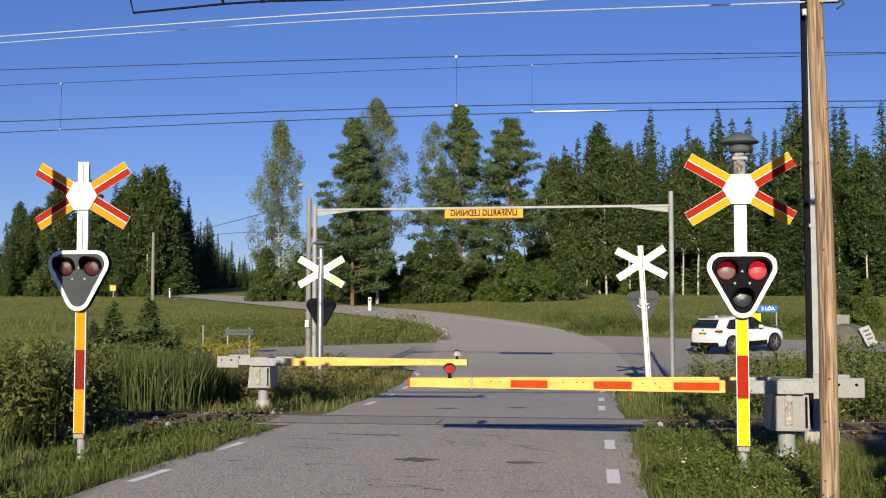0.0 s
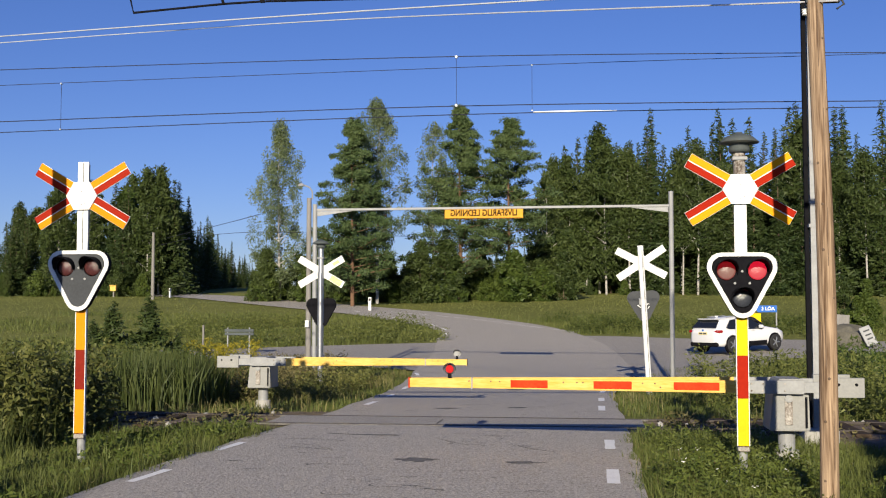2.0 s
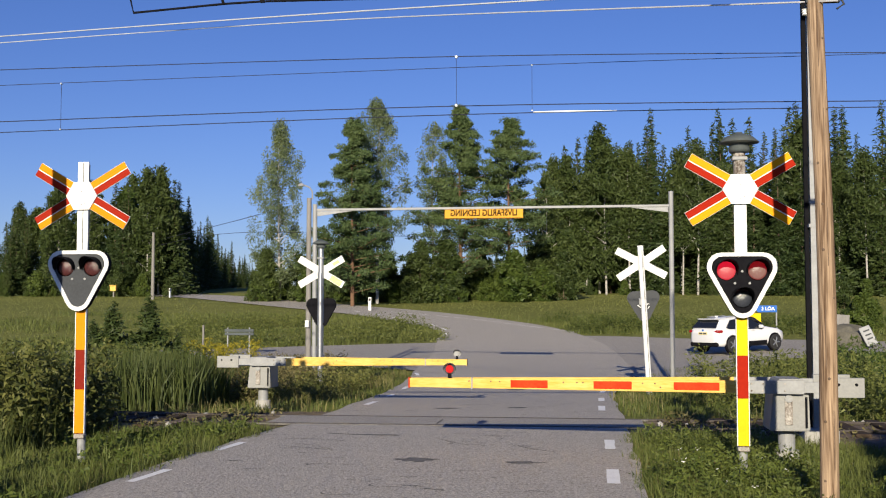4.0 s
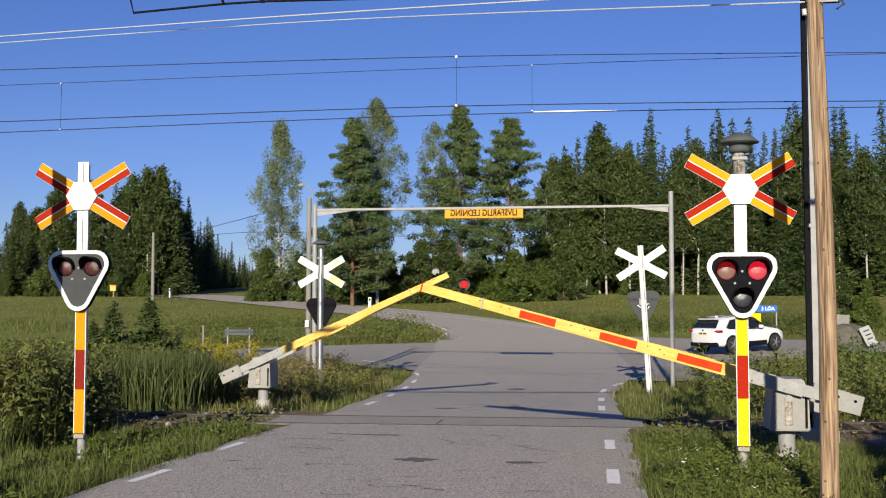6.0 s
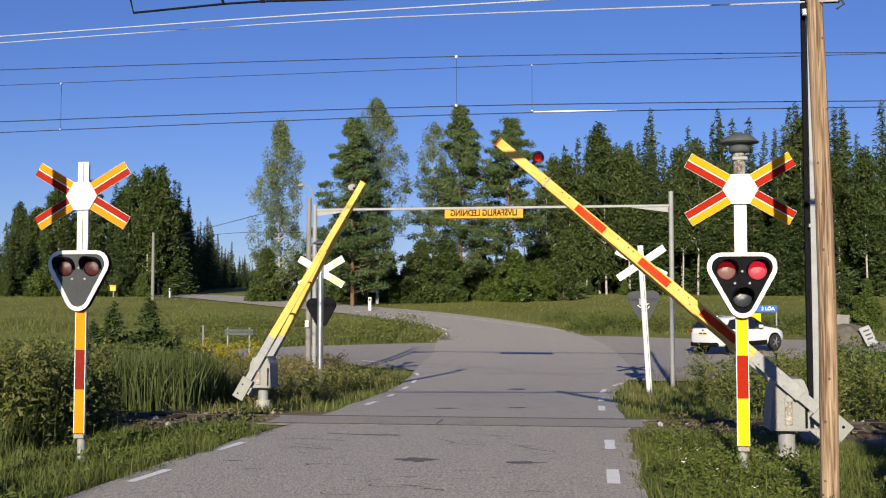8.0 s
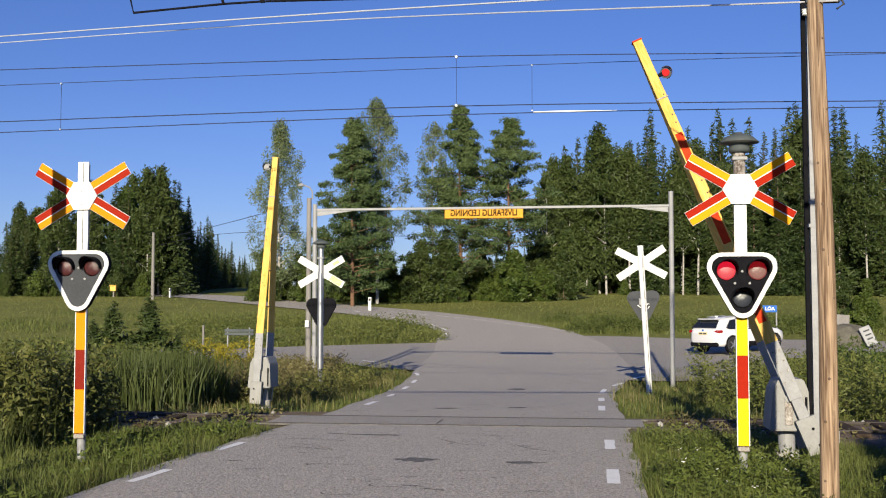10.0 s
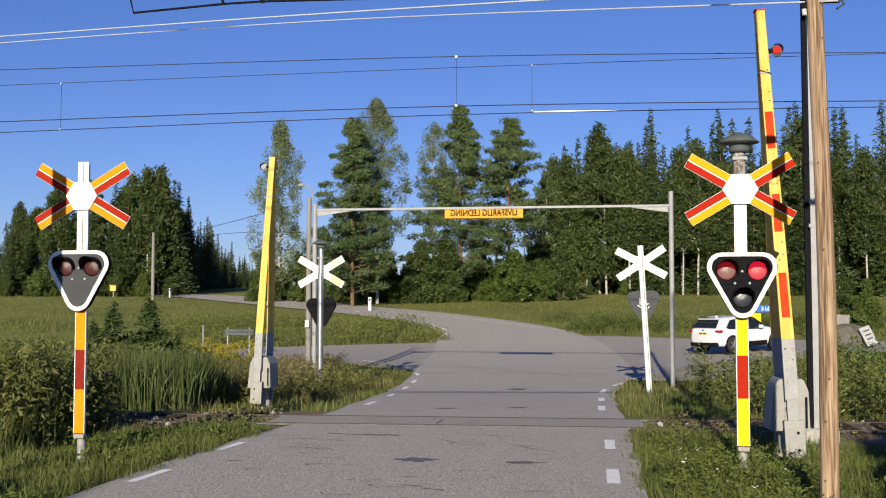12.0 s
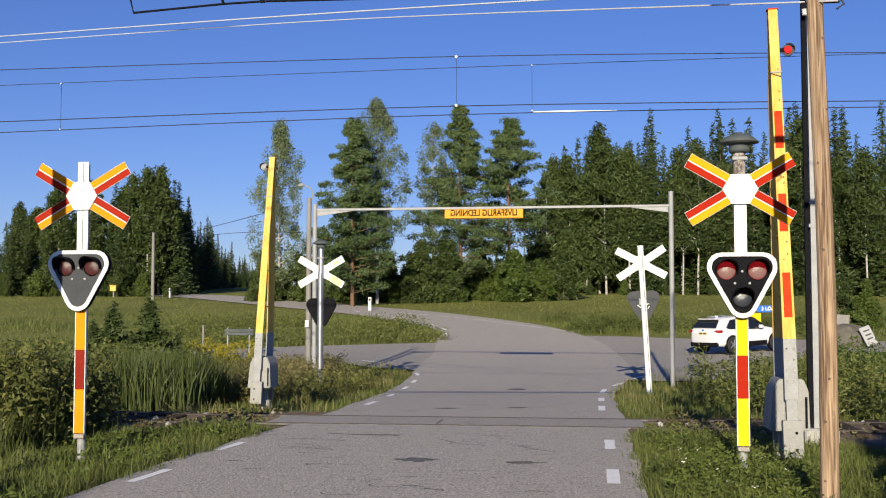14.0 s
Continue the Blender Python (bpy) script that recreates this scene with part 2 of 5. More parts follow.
def path_tube(points, r, seg=8):
    """A bent rod or wire swept through points, one skin."""
    bm = bmesh.new()
    p = [Vector(v) for v in points]
    rings = []
    for k in range(len(p)):
        d = (p[min(k + 1, len(p) - 1)] - p[max(k - 1, 0)]).normalized()
        side = d.cross(Vector((0.3, 0.2, 1)) if abs(d.z) < 0.9 else Vector((1, 0.2, 0))).normalized()
        up = side.cross(d)
        rings.append([bm.verts.new(p[k] + r * (math.cos(2 * math.pi * q / seg) * side + math.sin(2 * math.pi * q / seg) * up)) for q in range(seg)])
    for a, b in zip(rings, rings[1:]):
        for q in range(seg):
            bm.faces.new((a[q], b[q], b[(q + 1) % seg], a[(q + 1) % seg]))
    bm.faces.new(rings[0]), bm.faces.new(rings[-1][::-1])
    bmesh.ops.recalc_face_normals(bm, faces=bm.faces)
    return bm


# ---- the lie of the land ----
S_KEYS = [-40, 21, 25, 31, 38, 48, 55, 65, 80, 100, 120, 150, 200, 500, 3000]
Z_KEYS = [0, 0, -0.1, -0.3, -0.28, -0.1, 0.15, 0.85, 1.9, 2.95, 3.9, 5.1, 6.5, 12, 40]


def land(x, y, rough=True):
    """Height of the ground; the track lies on a low bank and the land climbs beyond it."""
    x, y = np.asarray(x, float), np.asarray(y, float)
    s = -0.134 * x + 0.991 * y + 19.65
    z = sum(np.interp(s + o, S_KEYS, Z_KEYS) for o in (-3, -1.5, 0, 1.5, 3)) / 5 if rough is not None else 0
    far = np.clip((x - 6) / 6, 0, 1) * np.clip((s - 38) / 10, 0, 1) * np.clip((75 - s) / 15, 0, 1)
    return z + 0.22 * far


def verge(x, y):
    """Ground beside the roads: slight hollows and humps, a hollow at either side."""
    x, y = np.asarray(x, float), np.asarray(y, float)
    dip = np.clip((np.abs(x) - 3.4) / 3.5, 0, 1) * np.clip((26 - np.abs(y)) / 6, 0, 1)
    hump = 0.05 * np.sin(x * 1.7 + 0.6 * y) * np.sin(0.9 * y - 0.4 * x) * np.clip((np.abs(x) - 3.0) / 1.5, 0, 1) * np.clip((23 - y) / 4, 0, 1)
    return land(x, y) - 0.16 * dip + hump - 0.03


def build_ground():
    gx = np.unique(np.concatenate([np.linspace(-3000, -120, 14), np.linspace(-120, -24, 33), np.linspace(-24, 24, 81), np.linspace(24, 120, 33), np.linspace(120, 3000, 14)]))
    gy = np.unique(np.concatenate([np.linspace(-600, -40, 10), np.linspace(-40, -14, 27), np.linspace(-14, 60, 112), np.linspace(60, 220, 81), np.linspace(220, 3000, 16)]))
    X, Y = np.meshgrid(gx, gy)
    Z = verge(X, Y)
    v = np.stack([X.ravel(), Y.ravel(), Z.ravel()], 1)
    nx = len(gx)
    f = [(j * nx + i, j * nx + i + 1, (j + 1) * nx + i + 1, (j + 1) * nx + i) for j in range(len(gy) - 1) for i in range(nx - 1)]
    return tagged(new("ground", mesh_of("ground", v, f, M_SOIL, True)), "grassy soil of verges and meadow climbing to the forest", "ground", kind="structure")


def spline(pts, step=0.8):
    """Points at even steps along a smooth line through pts."""
    p = np.array(pts, float)
    out = []
    for i in range(len(p) - 1):
        a, b, c, d = p[max(i - 1, 0)], p[i], p[i + 1], p[min(i + 2, len(p) - 1)]
        n = max(2, int(np.linalg.norm(c - b) / step))
        for k in range(n):
            u = k / n
            out.append(0.5 * (2 * b + (c - a) * u + (2 * a - 5 * b + 4 * c - d) * u * u + (3 * b - a - 3 * c + d) * u ** 3))
    out.append(p[-1])
    return np.array(out)


def ribbon(name, pts, width, material, lift, label, cols=8):
    """A road that follows the land. pts: x, y and half-width on the left and right."""
    c = spline(pts)
    t = np.gradient(c[:, :2], axis=0)
    t /= np.linalg.norm(t, axis=1)[:, None]
    nrm = np.stack([-t[:, 1], t[:, 0]], 1)
    v, f = [], []
    for i in range(len(c)):
        for k in range(cols + 1):
            u = k / cols
            o = c[i, 2] * (1 - u) - c[i, 3] * u
            o += 0.03 * math.sin(i * 1.3 + k) * (k in (0, cols))
            x, y = c[i, :2] + nrm[i] * o
            v.append((x, y, float(land(x, y)) + lift))
    for i in range(len(c) - 1):
        for k in range(cols):
            a = i * (cols + 1) + k
            f.append((a, a + cols + 1, a + cols + 2, a + 1))
    ob = new(name, mesh_of(name, v, f, material, True))
    return tagged(ob, label, "road", kind="structure")


ground = build_ground()
road = ribbon("road_main", [(0, -40, 2.95, 2.95), (0, -10, 2.95, 2.95), (0, -3, 2.8, 2.92), (0, 1, 2.62, 2.9), (0, 5, 2.85, 2.85), (0.0, 10, 3.2, 2.88), (0.0, 16, 3.6, 3.3), (0, 20, 4.0, 3.6), (0, 24, 4.4, 3.7), (-0.6, 32, 4.4, 4.0),
    (-1.6, 39, 4.2, 4.2), (-3.2, 46, 3.6, 3.7), (-6.0, 51.4, 3.4, 3.4), (-10.6, 57.8, 3.2, 3.2), (-14.8, 63, 3.2, 3.2), (-19.8, 68.8, 3.1, 3.1), (-28, 79, 3.1, 3.1), (-33.5, 86, 3.1, 3.1), (-40, 92, 3.1, 3.1), (-60, 104, 3, 3)], 6, M_ASPHALT, 0.024, "grey worn asphalt road bending away uphill")
side_right = ribbon("road_side_right", [(-1, 31, 8, 8), (2.6, 31.2, 11, 14), (4, 31.5, 11.6, 12), (5.4, 32, 11.8, 8.4), (8, 33, 10.4, 5.6), (11, 34, 7.2, 4.2), (14, 35, 4.8, 3.6), (20, 36, 3.3, 3.2), (34, 38, 3, 3), (60, 40, 3, 3)], 6, M_ASPHALT2, 0.012, "darker asphalt side road joining the main road", 16)
side_left = ribbon("road_side_left", [(0, 31, 8, 8), (-3.4, 30.8, 9.5, 8.6), (-5, 30.8, 8, 8.4), (-6.6, 31, 6, 7.2), (-8.6, 31.2, 4.7, 5.8), (-11, 31, 3.9, 4.4), (-16, 29.6, 3.3, 3.3), (-30, 26, 3.2, 3.2), (-60, 20, 3, 3)], 6, M_ASPHALT2, 0.006, "narrow grey asphalt side road beside the meadow", 16)


# ---- track ----
def build_track():
    bed = bmesh.new()
    xs = [x * 1.5 for x in range(-40, 41)]
    rows = []
    for x in xs:
        ring = []
        for y, z in ((-2.6, -0.32), (-1.7, -0.02), (-0.9, 0.0), (0, 0.0), (0.9, 0.0), (1.7, -0.02), (2.6, -0.36)):
            inside = abs(x) < 3.2
            ring.append(bed.verts.new((x, y, -0.06 if inside else z - 0.02 + random.uniform(-0.02, 0.02))))
        rows.append(ring)
    for a, b in zip(rows, rows[1:]):
        for k in range(6):
            bed.faces.new((a[k], b[k], b[k + 1], a[k + 1]))
    track = thing("railway_track", "single railway track crossing the road on brown ballast", "track", kind="structure")
    part("ballast", bed, M_GRAVEL, track)
    for y in (-0.7175, 0.7175):
        bm = slab([(-0.035, 0.045), (0.035, 0.045), (0.035, 0.01), (0.012, 0.0), (0.012, -0.08), (-0.012, -0.08), (-0.012, 0.0), (-0.035, 0.01)], -60, 60)
        bmesh.ops.rotate(bm, verts=bm.verts, cent=(0, 0, 0), matrix=Matrix.Rotation(radians(90), 3, "Z"))
        bmesh.ops.translate(bm, verts=bm.verts, vec=(0, y, -0.013))
        part("rail", bm, M_STEEL, track)
    sleeper = None
    for k in range(-36, 37):
        x = k * 0.65
        if abs(x) < 3.3:
            continue
        if sleeper is None:
            sleeper = part("sleeper", box(0, 0, 0, 0.24, 2.5, 0.16, 0.015), M_SLEEPER, track)
            sleeper.location = (x, 0, -0.06)
        else:
            o = new("sleeper", sleeper.data)
            o.parent, o.location = track, (x, 0, -0.06)
    # asphalt panels between and beside the rails
    for y0, y1 in ((-0.63, 0.63),):
        part("crossing_panel", box(0, (y0 + y1) / 2, -0.018, 6.4, y1 - y0, 0.09, 0.01), M_ASPHALT2, track)
    # solid dark strips stand in for the shade inside the flangeway gaps
    for y in (-0.66, 0.66, -0.775, 0.775):
        part("flange_groove", box(0, y, 0.012, 6.6, 0.05, 0.03, 0), M_PATCH, track, "dark strip for the shaded gap beside the rail")
    part("panel_joint", box(-0.25, -0.2, 0.03, 0.03, 0.8, 0.006, 0), M_PATCH, track)
    # loose light stones beside the track
    for k in range(26):
        bm = bmesh.new()
        bmesh.ops.create_icosphere(bm, subdivisions=1, radius=random.uniform(0.03, 0.07))
        for v in bm.verts:
            v.co *= random.uniform(0.75, 1.2)
        o = part("stone", bm, M_CONC, track)
        o.location = (random.choice((-1, 1)) * random.uniform(3.4, 9), random.uniform(-1.6, 1.6), 0.0)


build_track()


def dash(x, y, length, turn=0, width=0.11):
    """One worn painted dash, laid just above the asphalt."""
    bm = bmesh.new()
    n = 6
    a, b = [], []
    for k in range(n + 1):
        w = width / 2 + random.uniform(-0.006, 0.006)
        u = (k / n - 0.5) * length
        for o, lst in ((-w, a), (w, b)):
            px = x + math.cos(radians(turn)) * o - math.sin(radians(turn)) * u
            py = y + math.sin(radians(turn)) * o + math.cos(radians(turn)) * u
            lst.append(bm.verts.new((px, py, float(land(px, py)) + 0.029)))
    for k in range(n):
        bm.faces.new((a[k], b[k], b[k + 1], a[k + 1]))
    part("painted_dash", bm, M_LINE, road)


for yy in (-12.4, -9.4, -6.35, -3.18):
    dash(2.6, yy, 1.15, 0, 0.14)
for yy in (-12.9, -9.9, -7.0, -4.12):
    dash(-2.66, yy, 1.0, -3, 0.12)
for xx, yy, tt, ln in ((2.52, 3.65, 0, 1.5), (2.53, 7.3, 0, 1.8), (2.6, 11.8, -3, 1.9), (3.05, 15.2, -12, 1.5), (3.85, 18.85, -17, 1.7)):
    dash(xx, yy, ln, tt, 0.14)
for xx, yy, tt, ln in ((-2.47, 4.9, 3, 1.4), (-2.76, 8.9, 4, 1.3), (-3.03, 12.7, 4, 1.3), (-3.27, 15.8, 5, 1.3), (-3.75, 19.4, 12, 1.3), (-6.85, 26.4, 40, 1.2)):
    dash(xx, yy, ln, tt, 0.13)
EDGE = spline([(-5.9, 43.0), (-6.4, 46.2), (-8.3, 50.7), (-12.6, 57.5), (-16.4, 63.6)], 1.5)
for k in range(0, len(EDGE) - 1, 2):
    d = EDGE[k + 1] - EDGE[k]
    dash(EDGE[k][0], EDGE[k][1], 1.2, math.degrees(math.atan2(-d[0], d[1])), 0.16)
EDGE = spline([(0.9, 45.7), (-1.1, 48.2), (-5.0, 53.4), (-9.2, 57.6), (-12.6, 61.0)], 1.5)
for k in range(0, len(EDGE) - 1):
    d = EDGE[k + 1] - EDGE[k]
    dash(EDGE[k][0], EDGE[k][1], 1.5, math.degrees(math.atan2(-d[0], d[1])), 0.1)


def stain(x, y, w, h, seed):
    """A flat ragged tar stain on the asphalt."""
    rnd = random.Random(seed)
    bm = bmesh.new()
    c = bm.verts.new((x, y, float(land(x, y)) + 0.0275))
    ring = []
    for k in range(22):
        a = 2 * math.pi * k / 22
        r = rnd.uniform(0.55, 1.0)
        px, py = x + w * r * math.cos(a), y + h * r * math.sin(a)
        ring.append(bm.verts.new((px, py, float(land(px, py)) + 0.0275)))
    for k in range(22):
        bm.faces.new((c, ring[k], ring[(k + 1) % 22]))
    part("tar_stain", bm, M_PATCH, road)


def crack(points, w=0.022):
    """A thin dark tar-filled crack."""
    bm = bmesh.new()
    c = spline(points, 0.15)
    last = None
    for k, (x, y) in enumerate(c):
        o = w * random.uniform(0.3, 1.0)
        z = float(land(x, y)) + 0.028
        cur = (bm.verts.new((x - o * 0.5, y - o * 0.5, z)), bm.verts.new((x + o * 0.5, y + o * 0.5, z)))
        if last:
            bm.faces.new((last[0], last[1], cur[1], cur[0]))
        last = cur
    part("crack", bm, M_PATCH, road)


stain(0.14, -5.2, 0.34, 0.24, 1), stain(1.5, -5.3, 0.3, 0.13, 2), stain(-0.9, -2.35, 0.5, 0.05, 3), stain(0.9, -2.3, 0.35, 0.03, 4)
stain(0.8, 3.6, 0.25, 0.25, 5), stain(-0.6, 3.2, 0.3, 0.2, 6), stain(0.2, 12.5, 0.35, 0.6, 7)
for line in (((-1.9, -3.6), (-1.5, -3.9), (-1.15, -4.3)), ((0.1, -2.8), (0.35, -3.2), (0.6, -3.5)), ((1.1, -6.75), (1.22, -6.62), (1.3, -6.7)),
             ((-2.2, -3.0), (-1.6, -3.1), (-1.2, -3.25)), ((0.75, -6.1), (1.0, -6.15), (1.2, -6.05)), ((-2.04, -3.93), (-1.54, -4.14), (-1.12, -4.4)),
             ((1.35, -3.6), (1.57, -3.9), (1.88, -4.2)), ((0.45, -3.02), (0.76, -3.2), (0.9, -3.15)), ((2.64, -5.75), (2.7, -5.9), (2.8, -6.1))):
    crack(line, 0.024)
crack(((-1.7, -2.26), (-1.15, -2.4), (-0.55, -2.42)), 0.09)


wear = random.Random(11)
for k in range(95):
    x, y = wear.uniform(-2.4, 2.4), wear.uniform(-11, 16)
    if abs(y) < 1.2:
        continue
    pts = [(x, y)]
    for q in range(wear.randint(2, 4)):
        pts.append((pts[-1][0] + wear.uniform(-0.35, 0.35), pts[-1][1] + wear.uniform(-0.14, 0.14)))
    crack(pts, wear.uniform(0.012, 0.032))


# ---- bare brown shoulders beside the crossing ----
M_DIRT = mat("bare_brown_soil", (0.1, 0.078, 0.052), 0.95, scale=2.5, fine=26, bump=0.9, col2=(0.27, 0.22, 0.155), spec=0.05)


def shoulder(cx, cy, w, h, seed):
    """A low ragged spread of bare soil."""
    rnd = random.Random(seed)
    bm = bmesh.new()
    rings = []
    for q in (1.0, 0.7, 0.35):
        ring = []
        for k in range(26):
            a = 2 * math.pi * k / 26
            r = q * rnd.uniform(0.8, 1.08)
            px, py = cx + w * r * math.cos(a), cy + h * r * math.sin(a)
            ring.append(bm.verts.new((px, py, float(land(px, py)) + (-0.05 if q == 1 else 0.012 + rnd.uniform(0, 0.012)))))
        rings.append(ring)
    for a, b in zip(rings, rings[1:]):
        for k in range(26):
            bm.faces.new((a[k], a[(k + 1) % 26], b[(k + 1) % 26], b[k]))
    bm.faces.new(rings[-1])
    ob = new("soil_shoulder", bpy.data.meshes.new("soil_shoulder"))
    bm.to_mesh(ob.data)
    bm.free()
    ob.data.materials.append(M_DIRT)
    tagged(ob, "bare brown gravelly soil at the asphalt edge", "soil", kind="structure")


shoulder(-3.35, -1.7, 0.75, 1.5, 1), shoulder(3.25, -1.2, 0.5, 1.1, 2), shoulder(-3.2, 1.6, 0.8, 0.7, 3)


# ---- crossing signals ----
def rounded_triangle(w, h, r, top, seg=6):
    """Outline, point down, of a rounded triangle with its flat side up."""
    k = [(-w / 2 + r * 0.9, top - r), (w / 2 - r * 0.9, top - r), (0, top - h + r)]
    spans = [(90, 90 + 118), (-28, 90), (180 + 28, 360 - 28)]
    out = []
    for (cx, cz), (a0, a1) in zip((k[0], k[2], k[1]), (spans[0], spans[2], spans[1])):
        for s in range(seg + 1):
            a = radians(a0 + (a1 - a0) * s / seg)
            out.append((cx + r * math.cos(a), cz + r * math.sin(a)))
    return out


def half_pipe(cx, cz, r, y0, y1, seg=10):
    """A hood over a lens: an arched sheet with thickness, cut slanting."""
    bm = bmesh.new()
    rows = []
    for k in range(seg + 1):
        a = math.pi * (-0.08 + 1.16 * k / seg)
        reach = y0 + (y1 - y0) * (0.35 + 0.65 * max(0, math.sin(a)))
        row = []
        for rr, yy in ((r, y0), (r, reach), (r + 0.008, reach), (r + 0.008, y0)):
            row.append(bm.verts.new((cx + rr * math.cos(a), yy, cz + rr * math.sin(a))))
        rows.append(row)
    for a, b in zip(rows, rows[1:]):
        for i in range(4):
            bm.faces.new((a[i], b[i], b[(i + 1) % 4], a[(i + 1) % 4]))
    bmesh.ops.recalc_face_normals(bm, faces=bm.faces)
    return bm


def plate_with_holes(outline, holes, y, seg=24):
    """A thin face with round holes through it."""
    bm = bmesh.new()
    edges = []
    loops = [outline] + [[(cx + r * math.cos(2 * math.pi * k / seg), cz + r * math.sin(2 * math.pi * k / seg)) for k in range(seg)] for cx, cz, r in holes]
    for lp in loops:
        vs = [bm.verts.new((x, y, z)) for x, z in lp]
        edges += [bm.edges.new((vs[i], vs[(i + 1) % len(vs)])) for i in range(len(vs))]
    bmesh.ops.triangle_fill(bm, edges=edges, use_beauty=True, use_dissolve=False, normal=(0, -1, 0))
    return bm


def bell_hood(parent, z, y=0.0):
    bell = part("bell_hood", lathe([(0.05, 0.0), (0.12, 0.0), (0.135, 0.04), (0.12, 0.1), (0.13, 0.115), (0.245, 0.12), (0.253, 0.13), (0.17, 0.2), (0.1, 0.225), (0.05, 0.245), (0.04, 0.26), (0.02, 0.262)], 24, (0, y, z)), M_HAT, parent, "grey domed warning bell hood", smooth=True)
    return bell


TURNERS = []


def crossing_signal(m, label, third_lens, bell, bright=False, kind_lit=False, top=2.71, bell_up=0.0, post_mat=None, post_r=0.055, back=None):
    """A post with a saltire, a hexagon and a triangular lamp head; the front looks down the local -y."""
    sig = thing("crossing_signal", label, "crossing signal", m, "level crossing signals")
    board_low = M_BRIGHT if bright else M_YELLOW
    part("post", tube((0, 0.07, -0.5), (0, 0.07, 3.9 if not bell else 3.45), post_r, seg=16), post_mat or M_GALV, sig)
    # front boards of the post, each stripe its own sheet
    for name, z0, z1, mt, w in (("yellow_stripe", 0.24, 0.83, board_low, 0.135), ("red_stripe", 0.834, 1.36, M_RED if bright else M_OLDRED, 0.135), ("yellow_stripe", 1.364, 2.0, board_low, 0.135), ("white_board", 2.004, 3.93 if not bell else 3.5, M_WHITE, 0.155)):
        part(name, box(0, 0.0, (z0 + z1) / 2, w, 0.03, z1 - z0, 0.004), mt, sig)
    for x in (-0.073, 0.073):
        part("white_edge", box(x, 0.0, 1.1, 0.009, 0.032, 1.72, 0), M_WHITE, sig)
    part("foot_sleeve", box(0, 0.02, 0.2, 0.145, 0.1, 0.06, 0.01), M_SCUFF, sig)
    # saltire: four arms, red half towards the level axis
    ang, half_len, wid = 30.6, 0.745, 0.2
    zc = 3.46
    for sx in (-1, 1):
        for sz in (-1, 1):
            rot = Matrix.Rotation(-radians(ang * sx * sz), 4, "Y")
            c = Vector((sx * 0.44 * math.cos(radians(ang)), -0.022, zc + sz * 0.44 * math.sin(radians(ang))))
            arm = part("saltire_arm", box(c.x, c.y, c.z, 0.61, 0.018, wid, 0.004, rot=rot), M_WHITE, sig)
            # halves of the arm, on its front only
            up = rot @ Vector((0, 0, 1))
            for side, mt, name in ((sz, M_AMBER if bright else M_YELLOW, "yellow_half"), (-sz, M_RED if bright else M_MIDRED, "red_half")):
                cc = c + up * (side * 0.051) + Vector((0, -0.0115, 0))
                part(name, box(cc.x, cc.y, cc.z, 0.604, 0.005, 0.088, 0, rot=rot), mt, arm)
    hexa = [(0.222 * math.cos(radians(60 * k)), zc + 0.222 * math.sin(radians(60 * k)) * 0.98) for k in range(6)]
    part("hexagon_plate", slab(hexa, -0.06, -0.035), M_WHITE, sig)
    for x, z in ((0, zc + 0.06), (0, zc - 0.12), (0.05, zc - 0.1)):
        part("bolt", tube((x, -0.066, z), (x, -0.058, z), 0.008, seg=8), M_GALV, sig)
    # lamp head
    outer, inner = rounded_triangle(0.83, 0.82, 0.18, top), rounded_triangle(0.83 - 0.11, 0.82 - 0.105, 0.135, top - 0.048)
    head = part("lamp_head", slab(outer, -0.05, -0.02), back or M_BLACK, sig, "dark triangular backing plate")
    lip = rounded_triangle(0.83 - 0.022, 0.82 - 0.02, 0.17, top - 0.01)

    def band(rings):
        bm = bmesh.new()
        vs = [[bm.verts.new((x, yy, z)) for x, z in o] for o, yy in rings]
        for a, b in zip(vs, vs[1:] + vs[:1]):
            for k in range(len(a)):
                bm.faces.new((a[k], a[(k + 1) % len(a)], b[(k + 1) % len(a)], b[k]))
        bmesh.ops.recalc_face_normals(bm, faces=bm.faces)
        return bm
    part("side_shell", band(((outer, -0.108), (lip, -0.108), (lip, -0.05), (outer, -0.05))), M_BLACK, head)
    rim = band(((outer, -0.122), (inner, -0.122), (inner, -0.108), (outer, -0.108)))
    part("white_rim", rim, M_WHITE, head)
    holes = [(-0.19, top - 0.225, 0.126), (0.19, top - 0.225, 0.126)]
    if third_lens:
        holes.append((0.0, top - 0.57, 0.126))
    part("face_plate", plate_with_holes(inner, holes, -0.105), M_BLACK if third_lens else M_DARKGREY, head)
    for k, (cx, cz, r) in enumerate(holes):
        part("hood", half_pipe(cx, cz, r + 0.006, -0.105, -0.42 if third_lens else -0.34), M_BLACK, head)
        if k < 2 and kind_lit:
            # made-up two-faced lens, lit and dull, flipped to imitate the lamp's blinking
            turn = new("reflector_lens", disc_two(r - 0.01))
            turn.parent = sig
            turn.location = (cx, -0.07, cz)
            TURNERS.append((turn, k, (cx, -0.07, cz)))
        else:
            lens = part("lens", lens_dome(r - 0.006, -0.085), M_CLEAR if k == 2 else M_LENS, head, smooth=True)
            lens.location = (cx, 0, cz)
    for x, z in ((0, top - 0.235), (-0.09, top - 0.385), (0.09, top - 0.385)):
        part("screw", tube((x, -0.112, z), (x, -0.1, z), 0.016, seg=10), M_GALV, head)
